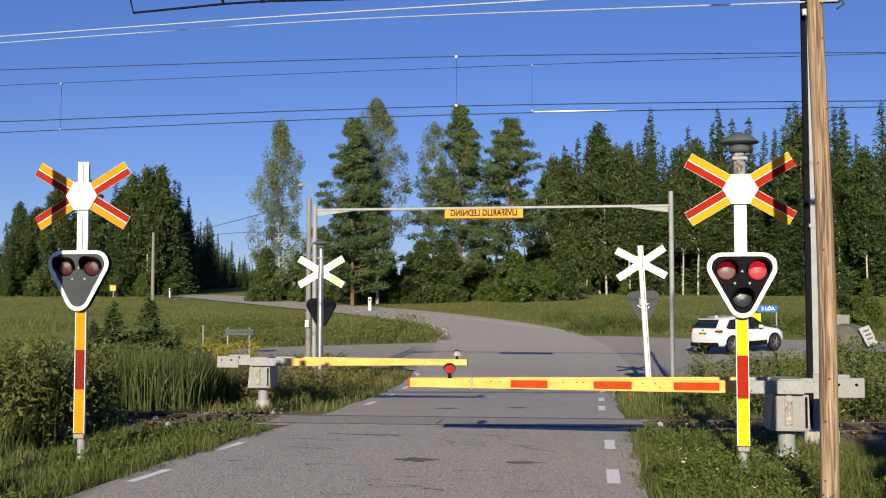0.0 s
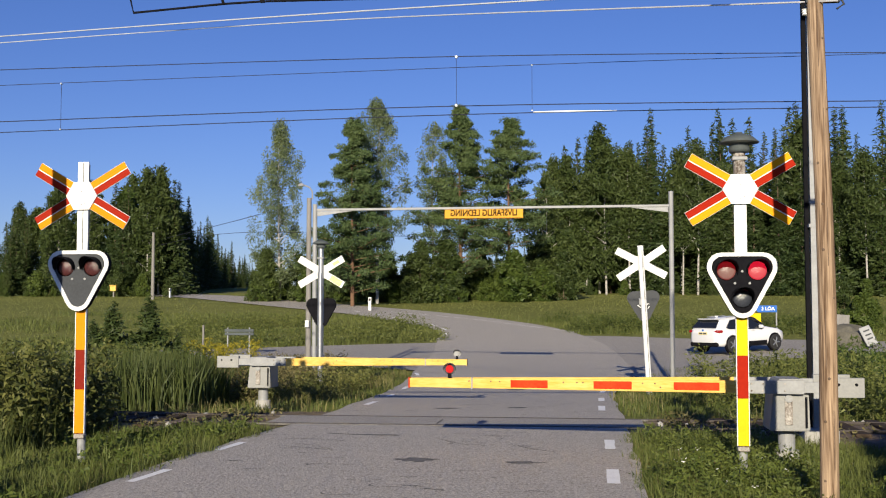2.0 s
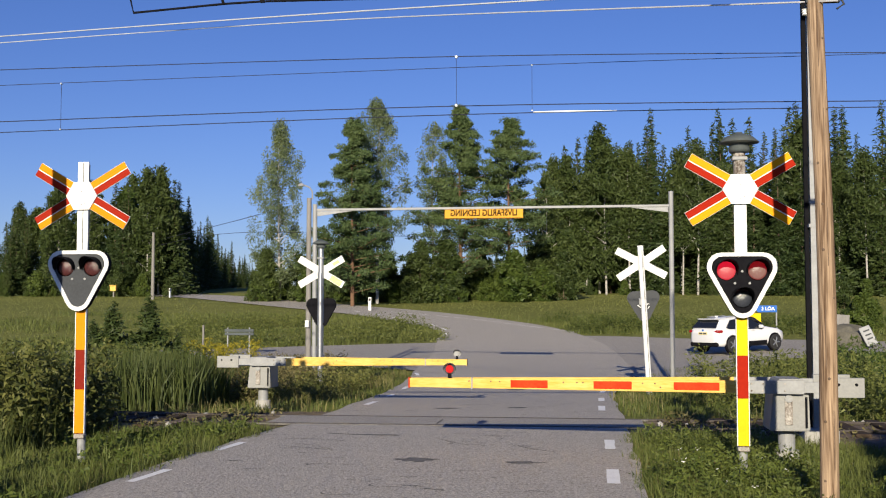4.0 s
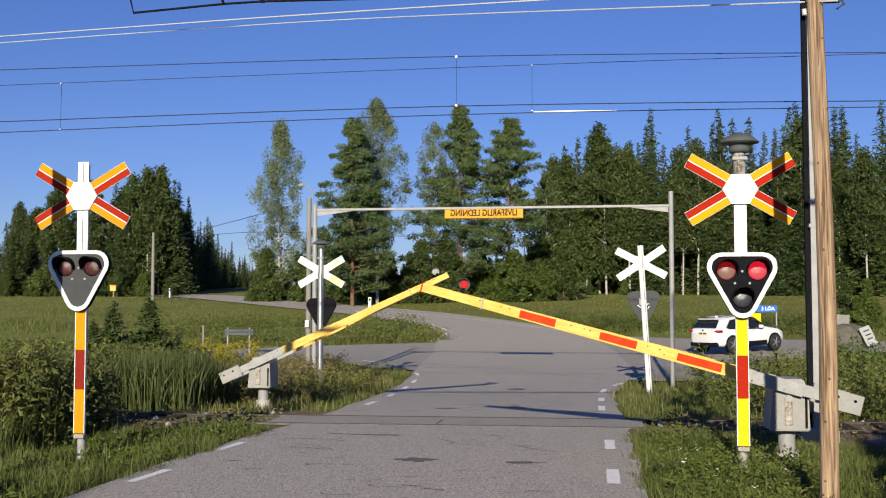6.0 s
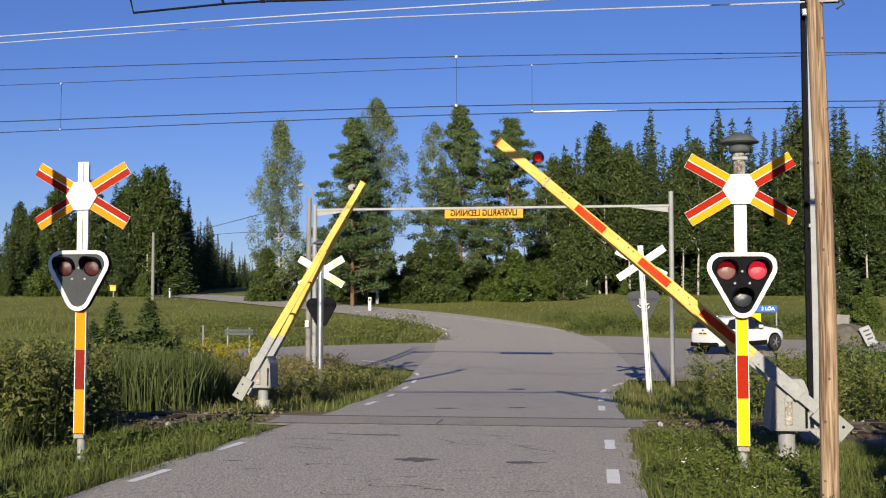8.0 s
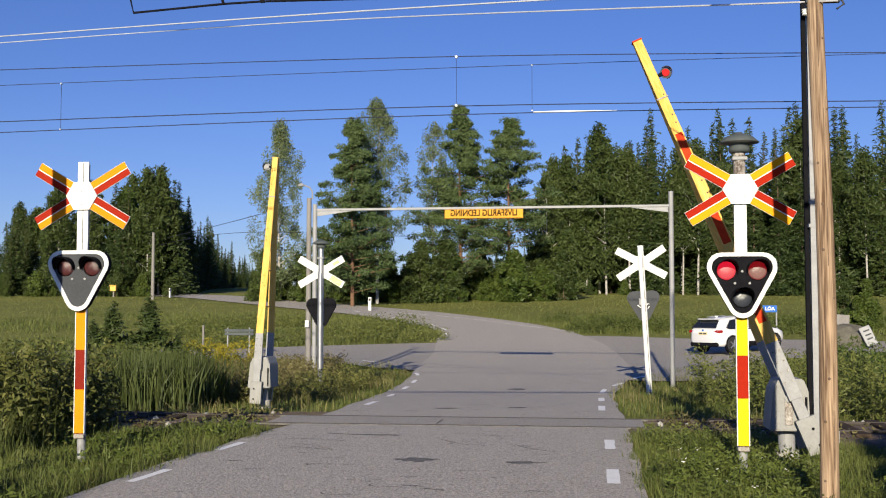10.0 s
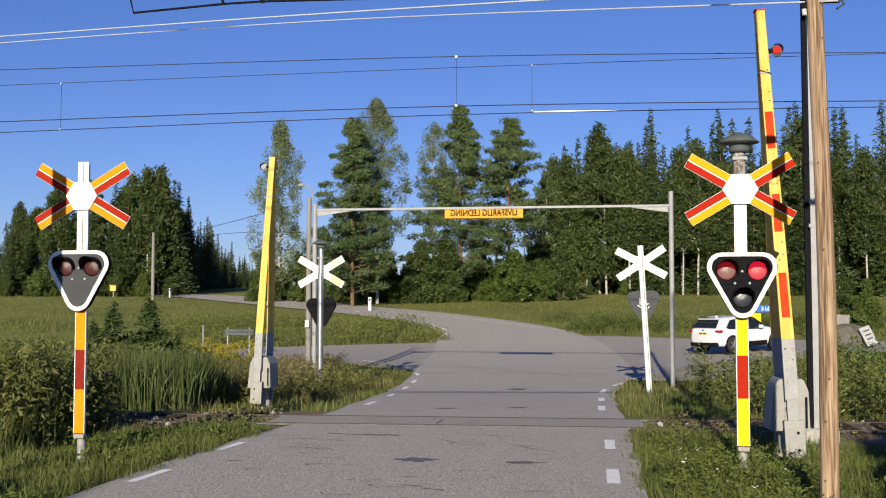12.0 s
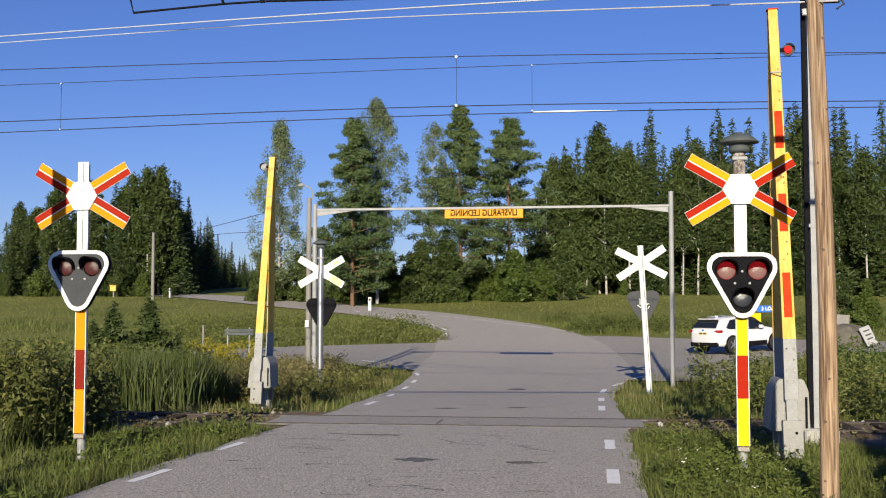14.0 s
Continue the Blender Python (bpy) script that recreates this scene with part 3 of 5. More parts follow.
    if bell:
        part("bell_neck", tube((0, 0.02, 3.45), (0, 0.02, 3.96 + bell_up), 0.075, seg=16), post_mat or M_SCUFF, sig, "bare metal neck under the hood")
        part("clamp", box(0, 0.02, 3.85, 0.19, 0.17, 0.05, 0.01), M_GALV, sig)
        bell_hood(sig, 3.93 + bell_up, 0.02)
    return sig


def lens_dome(r, y, seg=28):
    """A shallow glass dome that bulges towards -y, closed behind."""
    bm = bmesh.new()
    back = bm.verts.new((0, y, 0))
    tip = bm.verts.new((0, y - 0.3 * r, 0))
    rings = []
    for k in range(5):
        a = math.pi / 2 * k / 5
        rings.append([bm.verts.new((r * math.cos(a) * math.cos(2 * math.pi * q / seg), y - 0.3 * r * math.sin(a), r * math.cos(a) * math.sin(2 * math.pi * q / seg))) for q in range(seg)])
    for q in range(seg):
        w = (q + 1) % seg
        bm.faces.new((back, rings[0][q], rings[0][w]))
        for a, b in zip(rings, rings[1:]):
            bm.faces.new((a[q], b[q], b[w], a[w]))
        bm.faces.new((rings[-1][q], tip, rings[-1][w]))
    bmesh.ops.recalc_face_normals(bm, faces=bm.faces)
    return bm


def disc_two(r):
    """A lens with a lit dome in front and a dull dome behind."""
    bm = lens_dome(r, 0.0)
    back = bmesh.ops.duplicate(bm, geom=list(bm.verts) + list(bm.edges) + list(bm.faces))["geom"]
    bmesh.ops.rotate(bm, verts=[v for v in back if isinstance(v, bmesh.types.BMVert)], cent=(0, 0, 0), matrix=Matrix.Rotation(math.pi, 3, "Z"))
    me = bpy.data.meshes.new("reflector_lens")
    for f in bm.faces:
        f.smooth = True
        f.material_index = 0 if f.calc_center_median().y < 0 else 1
    bm.to_mesh(me)
    bm.free()
    me.materials.append(M_GLOW), me.materials.append(M_DIM)
    return me


signal_a = crossing_signal(pose(-4.0, -5.995, 0.16) @ Matrix.Scale(0.925, 4), "yellow and red striped crossing signal with white hexagon, lamps unlit", False, False)
signal_b = crossing_signal(pose(4.126, -5.776, 0.099) @ Matrix.Scale(0.94, 4), "bright yellow crossing signal with bell hood and flashing red lamp", True, True, bright=True, kind_lit=True, top=2.655)
signal_c = crossing_signal(pose(-5.33, 11.9, -0.4, 0, 0, 180), "crossing signal seen from its white back, with grey bell hood", True, True, bell_up=0.2, post_mat=M_POST, post_r=0.078)
for sz in (-1, 1):
    rot = Matrix.Rotation(-radians(30.6 * -1 * sz), 4, "Y")
    c = Vector((-0.5 * math.cos(radians(30.6)), -0.0095, 3.46 + sz * 0.5 * math.sin(radians(30.6))))
    part("yellowed_patch", box(c.x, c.y, c.z, 0.36 if sz < 0 else 0.2, 0.006, 0.17 if sz < 0 else 0.09, 0, rot=rot), M_STAINED, signal_c)
signal_d = crossing_signal(pose(3.82, 11.4, -0.22, 0, 3.0, 180), "white-backed crossing signal with slightly leaning white post", True, False, post_mat=M_WHITE, post_r=0.078, back=M_DARKGREY)

part("seam", box(0.006, -0.016, 3.0, 0.009, 0.006, 1.84, 0), M_DARKGREY, signal_a)
part("seam", box(-0.03, 0.144, 1.8, 0.014, 0.012, 4.0, 0), M_DARKGREY, signal_d)
part("junction_box", box(0.06, 0.02, 2.42, 0.13, 0.07, 0.2, 0.015), M_GALV, signal_d, "small pale junction box behind the lamp head")
for pts in (((-0.15, 2.28), (-0.09, 2.22), (0.0, 2.3), (0.08, 2.26), (0.17, 2.33)), ((-0.13, 2.36), (-0.05, 2.32), (0.06, 2.56), (0.02, 2.62))):
    bm = bmesh.new()
    for a, b in zip(pts, pts[1:]):
        tube((a[0], 0.01, a[1]), (b[0], 0.01, b[1]), 0.014, 0.014, 6, bm)
    part("cable", bm, M_WHITE, signal_d)


# ---- barriers ----
def barrier(m, label, sense, length, red):
    """A barrier machine with a double plank arm along sense * x, its pivot 0.93 m up."""
    bar = thing("barrier", label, "barrier", m, "level crossing barriers")
    part("base", tube((0, 0, -0.5), (0, 0, 0.08), 0.16, seg=16), M_CONC, bar)
    part("post", tube((0, 0, 0), (0, 0, 0.45), 0.11, seg=20), M_GALV, bar)
    hous = slab([(-0.26, 0.36), (0.25, 0.36), (0.235, 0.88), (0.17, 1.03), (-0.14, 1.03), (-0.21, 0.88)], -0.33, 0.33)
    bmesh.ops.bevel(hous, geom=list(hous.edges), offset=0.015, segments=2, affect="EDGES")
    house = part("housing", hous, M_GREYBOX, bar)
    part("cover_strip", box(-0.02, -0.343, 0.6, 0.1, 0.02, 0.32, 0.006), M_SCUFF, house, "scuffed rusty metal strip")
    part("lock", tube((-0.02, -0.37, 0.78), (-0.02, -0.33, 0.78), 0.05, seg=16), M_GALV, house)
    part("dark_vent", box(0.2, -0.338, 0.6, 0.03, 0.012, 0.4, 0), M_BLACK, house)
    arm = new("arm")
    arm.parent = bar
    arm.location = (0, 0, 0.93)
    s = sense

    def plank(name, side, mt, x0, x1, h0, h1, y0, y1, parent, th=0.035):
        bm = bmesh.new()
        pts = []
        for x, h, y in ((x0, h0, y0), (x1, h1, y1)):
            for dy in (-th / 2, th / 2):
                for dz in (-h / 2, h / 2):
                    pts.append(bm.verts.new((s * x, side * y + dy, dz)))
        for q in ((0, 1, 3, 2), (4, 6, 7, 5), (0, 4, 5, 1), (2, 3, 7, 6), (1, 5, 7, 3), (0, 2, 6, 4)):
            bm.faces.new([pts[i] for i in q])
        bmesh.ops.recalc_face_normals(bm, faces=bm.faces)
        bmesh.ops.bevel(bm, geom=list(bm.edges), offset=0.004, segments=1, affect="EDGES")
        return part(name, bm, mt, parent)

    def yy(x):
        return 0.42 + (0.05 - 0.42) * max(0, x - 0.6) / (length - 0.6)

    for side in (-1, 1):
        p = plank("plank", side, M_ARM, 0.62, length, 0.165, 0.122, yy(0.62), yy(length), arm)
        plank("metal_bracket", side, M_GALV, -0.16, 0.622, 0.175, 0.165, 0.43, yy(0.62), arm, 0.045)
        plank("counterweight", side, M_GREYBOX, -0.9, -0.42, 0.25, 0.25, 0.42, 0.42, arm, 0.1)
        plank("weight_bar", side, M_GALV, -0.45, -0.15, 0.14, 0.14, 0.42, 0.42, arm, 0.05)
        for x in (0.08, 0.22, 0.36, 0.5):
            for dz in (-0.045, 0.045):
                part("bolt", tube((s * x, side * 0.462, dz), (s * x, side * 0.442, dz), 0.012, seg=8), M_SCUFF, arm)
        for k, x in enumerate((-0.8, -0.58)):
            part("hole", tube((s * x, side * 0.475, 0.04), (s * x, side * 0.468, 0.04), 0.02, seg=8), M_BLACK, arm)
        if red:
            for x0, x1 in ((0.9, 1.48), (2.02, 2.52), (3.13, 3.63)):
                q = plank("red_sticker", side, M_ARMRED, x0, x1, 0.105, 0.1, yy(x0) + 0.019, yy(x1) + 0.019, arm, 0.006)
        else:
            for x0, x1 in ((1.6, 2.05), (3.0, 3.4)):
                q = plank("faded_sticker", 1, M_ARMRED, x0, x1, 0.1, 0.1, yy(x0) + 0.02, yy(x1) + 0.02, arm, 0.006)
    plank("joint_strap", -1, M_GALV, length - 0.88, length - 0.86, 0.165, 0.165, yy(length - 0.88) + 0.004, yy(length - 0.86) + 0.004, arm, 0.045)
    for x in (1.65, 1.72, 1.88, 2.66, 2.74, 2.92, 3.78, 3.9, 4.2):
        if x < length - 0.2:
            part("screw", tube((s * x, -yy(x) - 0.021, 0.03 - 0.05 * (int(x * 100) % 2)), (s * x, -yy(x) - 0.015, 0.03 - 0.05 * (int(x * 100) % 2)), 0.011, seg=8), M_BARK, arm)
    part("end_cap", box(s * (length + 0.008), 0, 0, 0.02, 0.15, 0.145, 0.004), M_ARMRED if red else M_ARM, arm)
    for x in (1.2, 2.0, 2.8, 3.6):
        if x < length - 0.3:
            part("cross_brace", box(s * x, 0, 0, 0.03, 2 * yy(x), 0.04, 0), M_ARM, arm)
    f = -1
    lx = length - (0.55 if red else 0.2)
    part("lamp_stem", box(s * lx, -0.02, 0.1, 0.05, 0.04, 0.08, 0.004), M_BLACK, arm)
    part("lamp_housing", tube((s * lx, -0.02, 0.185), (s * lx, 0.07, 0.185), 0.078, 0.06, seg=20), M_DARKGREY if red else M_GALV, arm)
    part("lamp_lens", tube((s * lx, -0.045, 0.185), (s * lx, -0.018, 0.185), 0.05, 0.056, seg=20), M_LAMP if red else M_GALV, arm, "red glowing lens" if red else "grey lamp back")
    part("lamp_peak", half_pipe(s * lx, 0.185, 0.08, -0.02, -0.1), M_DARKGREY, arm)
    return bar, arm


barrier_near, arm_near = barrier(pose(4.9, -4.0, 0.0), "yellow double-plank barrier with red stickers on a grey machine", -1, 5.03, True)
barrier_far, arm_far = barrier(pose(-4.85, 4.75, -0.1), "plain yellow double-plank barrier on a grey machine and post", 1, 4.5, False)


# ---- warning portal over the road ----
def text_mesh(words, size, depth):
    cu = bpy.data.curves.new("letters", "FONT")
    cu.offset = 0.006
    cu.body, cu.size, cu.extrude, cu.align_x, cu.align_y = words, size, depth, "CENTER", "CENTER"
    ob = new("letters_source", cu)
    me = bpy.data.meshes.new_from_object(ob.evaluated_get(bpy.context.evaluated_depsgraph_get()))
    bpy.data.objects.remove(ob)
    return me


def build_portal():
    y = 15.0
    po = thing("warning_portal", "galvanised warning portal spanning the road with hanging sign", "portal")
    zl, zr = -0.3, -0.25
    lx, rx = -6.3, 4.68
    for x, z0, top in ((lx, zl, 5.3), (rx, zr, 5.55)):
        part("post", tube((x, y, z0 - 0.3), (x, y, top), 0.072, seg=16), M_GALV, po)
    zb = 5.12
    part("beam", box((lx + rx) / 2, y, zb, rx - lx, 0.07, 0.075, 0.01), M_GALV, po)
    for x, s in ((lx, 1), (rx, -1)):
        part("bracket", slab([(x + s * 0.08, zb - 0.045), (x + s * 1.2, zb - 0.045), (x + s * 0.08, zb - 0.2)], y - 0.02, y + 0.02), M_GALV, po)
    sign = part("sign_board", box(-0.98, y, 4.96, 2.42, 0.03, 0.35, 0.008), M_SIGN, po, "yellow sign seen from behind")
    me = text_mesh("LIVSFARLIG LEDNING", 0.27, 0.03)
    me.materials.append(mat("sign_letters", (0.035, 0.02, 0.008), 0.7, bump=0, spec=0.1))
    t = part("letters", me, None, sign)
    t.matrix_basis = Matrix.Translation((-0.98, y, 4.96)) @ Matrix.Rotation(radians(180), 4, "Z") @ Matrix.Rotation(radians(90), 4, "X") @ Matrix.Diagonal((0.8, 1, 1, 1))
    for z in (4.8, 5.12):
        part("sign_border", box(-0.98, y - 0.018, z, 2.38, 0.006, 0.016, 0), M_BLACK, sign)


build_portal()

# ---- poles, masts and wires ----
def build_poles():
    p = thing("wooden_pole", "round weathered brown wooden power pole with dark cracks", "pole")
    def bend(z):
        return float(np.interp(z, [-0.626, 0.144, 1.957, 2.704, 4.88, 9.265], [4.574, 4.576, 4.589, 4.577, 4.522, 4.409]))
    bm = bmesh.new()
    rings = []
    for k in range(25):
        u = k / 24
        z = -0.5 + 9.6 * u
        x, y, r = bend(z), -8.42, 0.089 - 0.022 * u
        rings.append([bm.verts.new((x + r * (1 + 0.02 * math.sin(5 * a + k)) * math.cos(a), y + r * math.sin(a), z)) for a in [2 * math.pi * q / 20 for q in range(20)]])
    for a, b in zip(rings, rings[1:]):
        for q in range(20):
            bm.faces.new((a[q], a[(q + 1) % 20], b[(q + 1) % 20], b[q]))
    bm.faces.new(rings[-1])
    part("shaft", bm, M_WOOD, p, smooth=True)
    rnd = random.Random(4)
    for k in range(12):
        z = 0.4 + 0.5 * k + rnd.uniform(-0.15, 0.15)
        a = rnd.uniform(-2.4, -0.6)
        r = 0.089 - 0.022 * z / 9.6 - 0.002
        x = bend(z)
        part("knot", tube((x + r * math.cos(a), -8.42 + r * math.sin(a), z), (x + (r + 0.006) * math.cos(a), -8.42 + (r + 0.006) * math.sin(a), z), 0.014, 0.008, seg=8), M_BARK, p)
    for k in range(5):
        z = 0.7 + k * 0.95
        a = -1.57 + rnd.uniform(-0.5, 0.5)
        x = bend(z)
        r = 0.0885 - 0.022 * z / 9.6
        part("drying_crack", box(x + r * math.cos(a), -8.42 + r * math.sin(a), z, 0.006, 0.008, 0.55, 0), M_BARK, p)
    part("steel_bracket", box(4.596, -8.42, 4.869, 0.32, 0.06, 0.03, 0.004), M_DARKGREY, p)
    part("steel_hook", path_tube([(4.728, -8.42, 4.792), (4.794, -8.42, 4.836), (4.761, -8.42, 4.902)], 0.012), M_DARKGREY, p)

    m = thing("catenary_mast", "grey steel railway catenary mast of H section", "mast")
    part("flange", box(5.71, -1.95, 3.6, 0.16, 0.016, 8.2, 0), M_GALV, m)
    part("web", box(5.66, -1.85, 3.6, 0.014, 0.19, 8.2, 0), M_GALV, m)
    part("flange", box(5.72, -1.75, 3.6, 0.14, 0.016, 8.2, 0), M_GALV, m)
    # black strip painted in for the shaded left side of the mast
    part("cable_duct", box(5.6, -1.8, 3.6, 0.065, 0.08, 8.0, 0.006), M_BLACK, m, "black strip for the mast's shaded side")
    part("foundation", box(5.72, -1.85, 0.0, 0.5, 0.5, 0.34, 0.03), M_CONC, m)
    part("clamp_band", box(5.72, -1.85, 3.2, 0.23, 0.23, 0.05, 0.004), M_GALV, m)
    part("insulator", lathe([(0.03, 0), (0.05, 0.01), (0.03, 0.03), (0.05, 0.05), (0.03, 0.07), (0.05, 0.09), (0.03, 0.1)], 12, (5.6, -1.97, 6.4)), M_WHITE, m, "white porcelain insulator")
    part("cantilever", tube((5.72, -1.85, 7.6), (5.72, 0.2, 7.6), 0.03), M_GALV, m)

    q = thing("height_portal", "slim galvanised height portal over the near lane", "portal")
    part("post", tube((-4.35, -9.0, -0.4), (-4.35, -9.0, 5.4), 0.1, seg=14), M_GALV, q)
    part("beam", tube((-4.35, -9.0, 5.3), (4.7, -8.2, 5.3), 0.06, seg=10), M_GALV, q)
    part("post", tube((7.4, -8.0, -0.4), (7.4, -8.0, 5.4), 0.08, seg=14), M_GALV, q)
    part("beam", tube((4.7, -8.2, 5.3), (7.4, -8.0, 5.3), 0.05, seg=10), M_GALV, q)
    part("hanging_rod", path_tube([(-2.2, -9.02, 5.25), (-2.14, -9.02, 5.1), (-2.08, -9.01, 4.84), (-1.2, -8.89, 4.93), (-0.82, -8.84, 4.955), (0.48, -8.66, 4.99), (0.6, -8.6, 5.25)], 0.012), M_BLACK, q, "thin dark bent rod")
    part("hanging_rod", path_tube([(-1.26, -8.92, 5.25), (-1.24, -8.9, 5.05), (-1.2, -8.89, 4.93)], 0.014), M_BLACK, q)
    part("clip", box(-0.82, -8.84, 4.955, 0.04, 0.03, 0.03, 0.003), M_BLACK, q)


def wire(name, label, pts, r, mt, far=40, group="overhead wires"):
    """A wire through its points, carried on at both ends."""
    p = [Vector(v) for v in pts]
    a, b = p[0] - (p[1] - p[0]).normalized() * far, p[-1] + (p[-1] - p[-2]).normalized() * far
    c = spline([tuple(v) for v in p], 1.0)
    ob = new(name, bpy.data.meshes.new(name))
    bm = path_tube([tuple(a)] + [tuple(v) for v in c] + [tuple(b)], r, 6)
    bm.to_mesh(ob.data)
    bm.free()
    ob.data.materials.append(mt)
    return tagged(ob, label, "wire", group)


build_poles()
wire("contact_wire", "dark copper contact wire above the railway track", [(-9.18, 0, 5.42), (0, 0, 5.51), (7.89, 0, 5.41)], 0.0085, M_WIRE)
wire("contact_wire", "second contact wire with a sunlit stretch above the track", [(-9.47, 0.5, 5.3), (-0.05, 0.4, 5.43), (7.91, 0.1, 5.33)], 0.008, M_WIRE)
wire("carrier_wire", "thin dark carrier wire above the contact wire", [(-9.2, 0, 6.4), (0.05, 0, 6.39), (7.91, 0, 6.22)], 0.0075, M_WIRE)
wire("carrier_wire", "thin grey carrier wire above the contact wire", [(-9.49, 0.5, 6.21), (1.33, 0.3, 6.27), (7.93, 0.1, 6.24)], 0.0055, M_WIRE)
wire("power_line", "pale aluminium power line sagging over the road", [(-10.6, 2.96, 7.8), (-2.93, -1.05, 6.93), (2.04, -4.42, 6.11)], 0.011, M_WIRE2, 12)
wire("power_line", "pale aluminium power line sagging over the road", [(-10.59, 2.96, 7.66), (-2.14, -1.45, 6.72), (4.486, -8.42, 4.869)], 0.0085, M_WIRE2, 0.3)
for x, y, z0, z1 in ((0.02, 0, 5.51, 6.39), (1.33, 0.3, 5.44, 6.27), (-7.55, 0.47, 5.33, 6.215)):
    d = thing("dropper", "thin dropper wire tying contact wire to carrier", "wire", None, "droppers")
    part("strand", tube((x, y, z0), (x, y, z1), 0.004, seg=6), M_WIRE, d)
    for z in (z0 + 0.01, z1 - 0.01):
        part("clip", tube((x, y - 0.03, z), (x, y + 0.03, z), 0.024 if abs(x) < 1 else 0.012, seg=10), M_WHITE, d)

# tapered white skin that paints the sun's glint onto the contact wire
sl = thing("wire_sleeve", "white shape for the sun glint on a contact wire", "sleeve")
bm = bmesh.new()
GLINT = ((1.35, 0.345, 5.435, 0.009), (1.75, 0.33, 5.432, 0.016), (2.15, 0.315, 5.426, 0.016), (2.8, 0.29, 5.414, 0.009))
for a, b in zip(GLINT, GLINT[1:]):
    tube(a[:3], b[:3], a[3], b[3], 8, bm)
part("sleeve", bm, M_WHITE, sl)

lamp = thing("street_lamp", "grey wooden street lamp pole with curved arm", "street lamp")
part("pole", tube((-6.62, 15.5, -0.6), (-6.62, 15.5, 5.55), 0.09, 0.075, seg=14), M_GREYWOOD, lamp)
part("arm", path_tube([(-6.5, 15.45, 5.5), (-6.5, 15.42, 5.75), (-6.58, 15.4, 5.88), (-6.75, 15.36, 5.95)], 0.025), M_GALV, lamp)
part("lamp_shade", lathe([(0.03, 0.0), (0.11, 0.0), (0.1, 0.05), (0.04, 0.09), (0.02, 0.1)], 16, (-6.84, 15.34, 5.92)), M_GALV, lamp)
part("meter_box", box(-6.62, 15.35, 1.55, 0.12, 0.1, 0.22, 0.01), M_WHITE, lamp)

fp = thing("utility_pole", "slim grey wooden utility pole at the meadow edge", "pole")
part("shaft", tube((-38.4, 81, 2.8), (-38.4, 81, 9.4), 0.17, 0.12, seg=10), M_GREYWOOD, fp)
wire("telephone_line", "thin dark telephone line across the sky", [(-60, 112, 8.6), (-33.5, 81.6, 9.8), (-21.2, 58, 8.9)], 0.022, M_WIRE, 0.5, "distant lines")
wire("telephone_line", "thin dark telephone line across the sky", [(-60, 112, 7.6), (-33.5, 81.6, 9.1), (-16, 70, 8.2), (-6, 74, 7.9)], 0.02, M_WIRE, 0.5, "distant lines")

tm = thing("telecom_mast", "distant pale lattice radio mast behind trees", "mast")
for k in range(3):
    a = 2.1 * k
    part("leg", tube((-53 + 0.9 * math.cos(a), 275 + 0.9 * math.sin(a), 8), (-53 + 0.5 * math.cos(a), 275 + 0.5 * math.sin(a), 30), 0.08, seg=6), M_GALV, tm)
for k in range(16):
    z = 9 + k * 1.3
    a, b = 2.1 * (k % 3), 2.1 * ((k + 1) % 3)
    part("brace", tube((-53 + 0.75 * math.cos(a), 275 + 0.75 * math.sin(a), z), (-53 + 0.7 * math.cos(b), 275 + 0.7 * math.sin(b), z + 1.3), 0.05, seg=6), M_GALV if k % 4 < 2 else M_RED, tm)


# ---- road furniture in the distance ----
def delineator(x, y, h):
    d = thing("delineator_post", "white roadside delineator post with dark band", "road marker", pose(x, y, float(land(x, y))), "delineator posts")
    part("post", box(0, 0, h / 2, 0.22, 0.08, h, 0.02), M_WHITE, d)
    part("reflector", box(0, -0.044, h * 0.8, 0.14, 0.012, 0.2, 0), M_DARKGREY, d)


delineator(-14.1, 62.4, 1.0), delineator(-38.5, 85.6, 0.9)

bs = thing("road_sign", "grey back of a wide road sign on two posts", "road sign", pose(-13.3, 29.2, 0.0, 0, 0, 6))
for x in (-0.52, 0.45):
    part("post", tube((x, 0, -0.4), (x, 0, 1.25), 0.035), M_GALV, bs)
for z in (0.97, 1.12):
    part("panel", box(0, -0.05, z, 1.3, 0.03, 0.125, 0.01), M_HAT, bs)

ds = thing("direction_sign", "small blue arrow direction sign with white lettering", "road sign", pose(11.4, 42.3, 0.5))
part("post", tube((0.5, 0.05, -0.4), (0.5, 0.05, 1.8), 0.04), M_GALV, ds)
bl = part("arrow_panel", slab([(-0.62, 1.62), (-0.45, 1.8), (0.52, 1.8), (0.52, 1.44), (-0.45, 1.44)], -0.03, 0.0), M_BLUE, ds)
tx = text_mesh("3 LÖA", 0.25, 0.004)
tx.materials.append(M_WHITE)
tt = part("letters", tx, None, bl)
tt.matrix_basis = Matrix.Translation((0.06, -0.034, 1.62)) @ Matrix.Rotation(radians(90), 4, "X")
part("yellow_panel", box(-0.85, 0.02, 1.08, 1.1, 0.03, 0.6, 0.01), M_BRIGHT, ds, "plain yellow panel")

sg = thing("sign_post", "small grey sign back on a leaning post", "road sign", pose(14.2, 37.6, 0.45, 0, 4, 0))
part("post", tube((0, 0, -0.3), (0, 0, 1.3), 0.035), M_GREYWOOD, sg)
part("panel", box(-0.05, -0.05, 1.12, 0.75, 0.03, 0.5, 0.01), M_GREYWOOD, sg)
part("slat", box(0.12, -0.07, 1.12, 0.04, 0.02, 0.5, 0), M_GREYWOOD, sg)


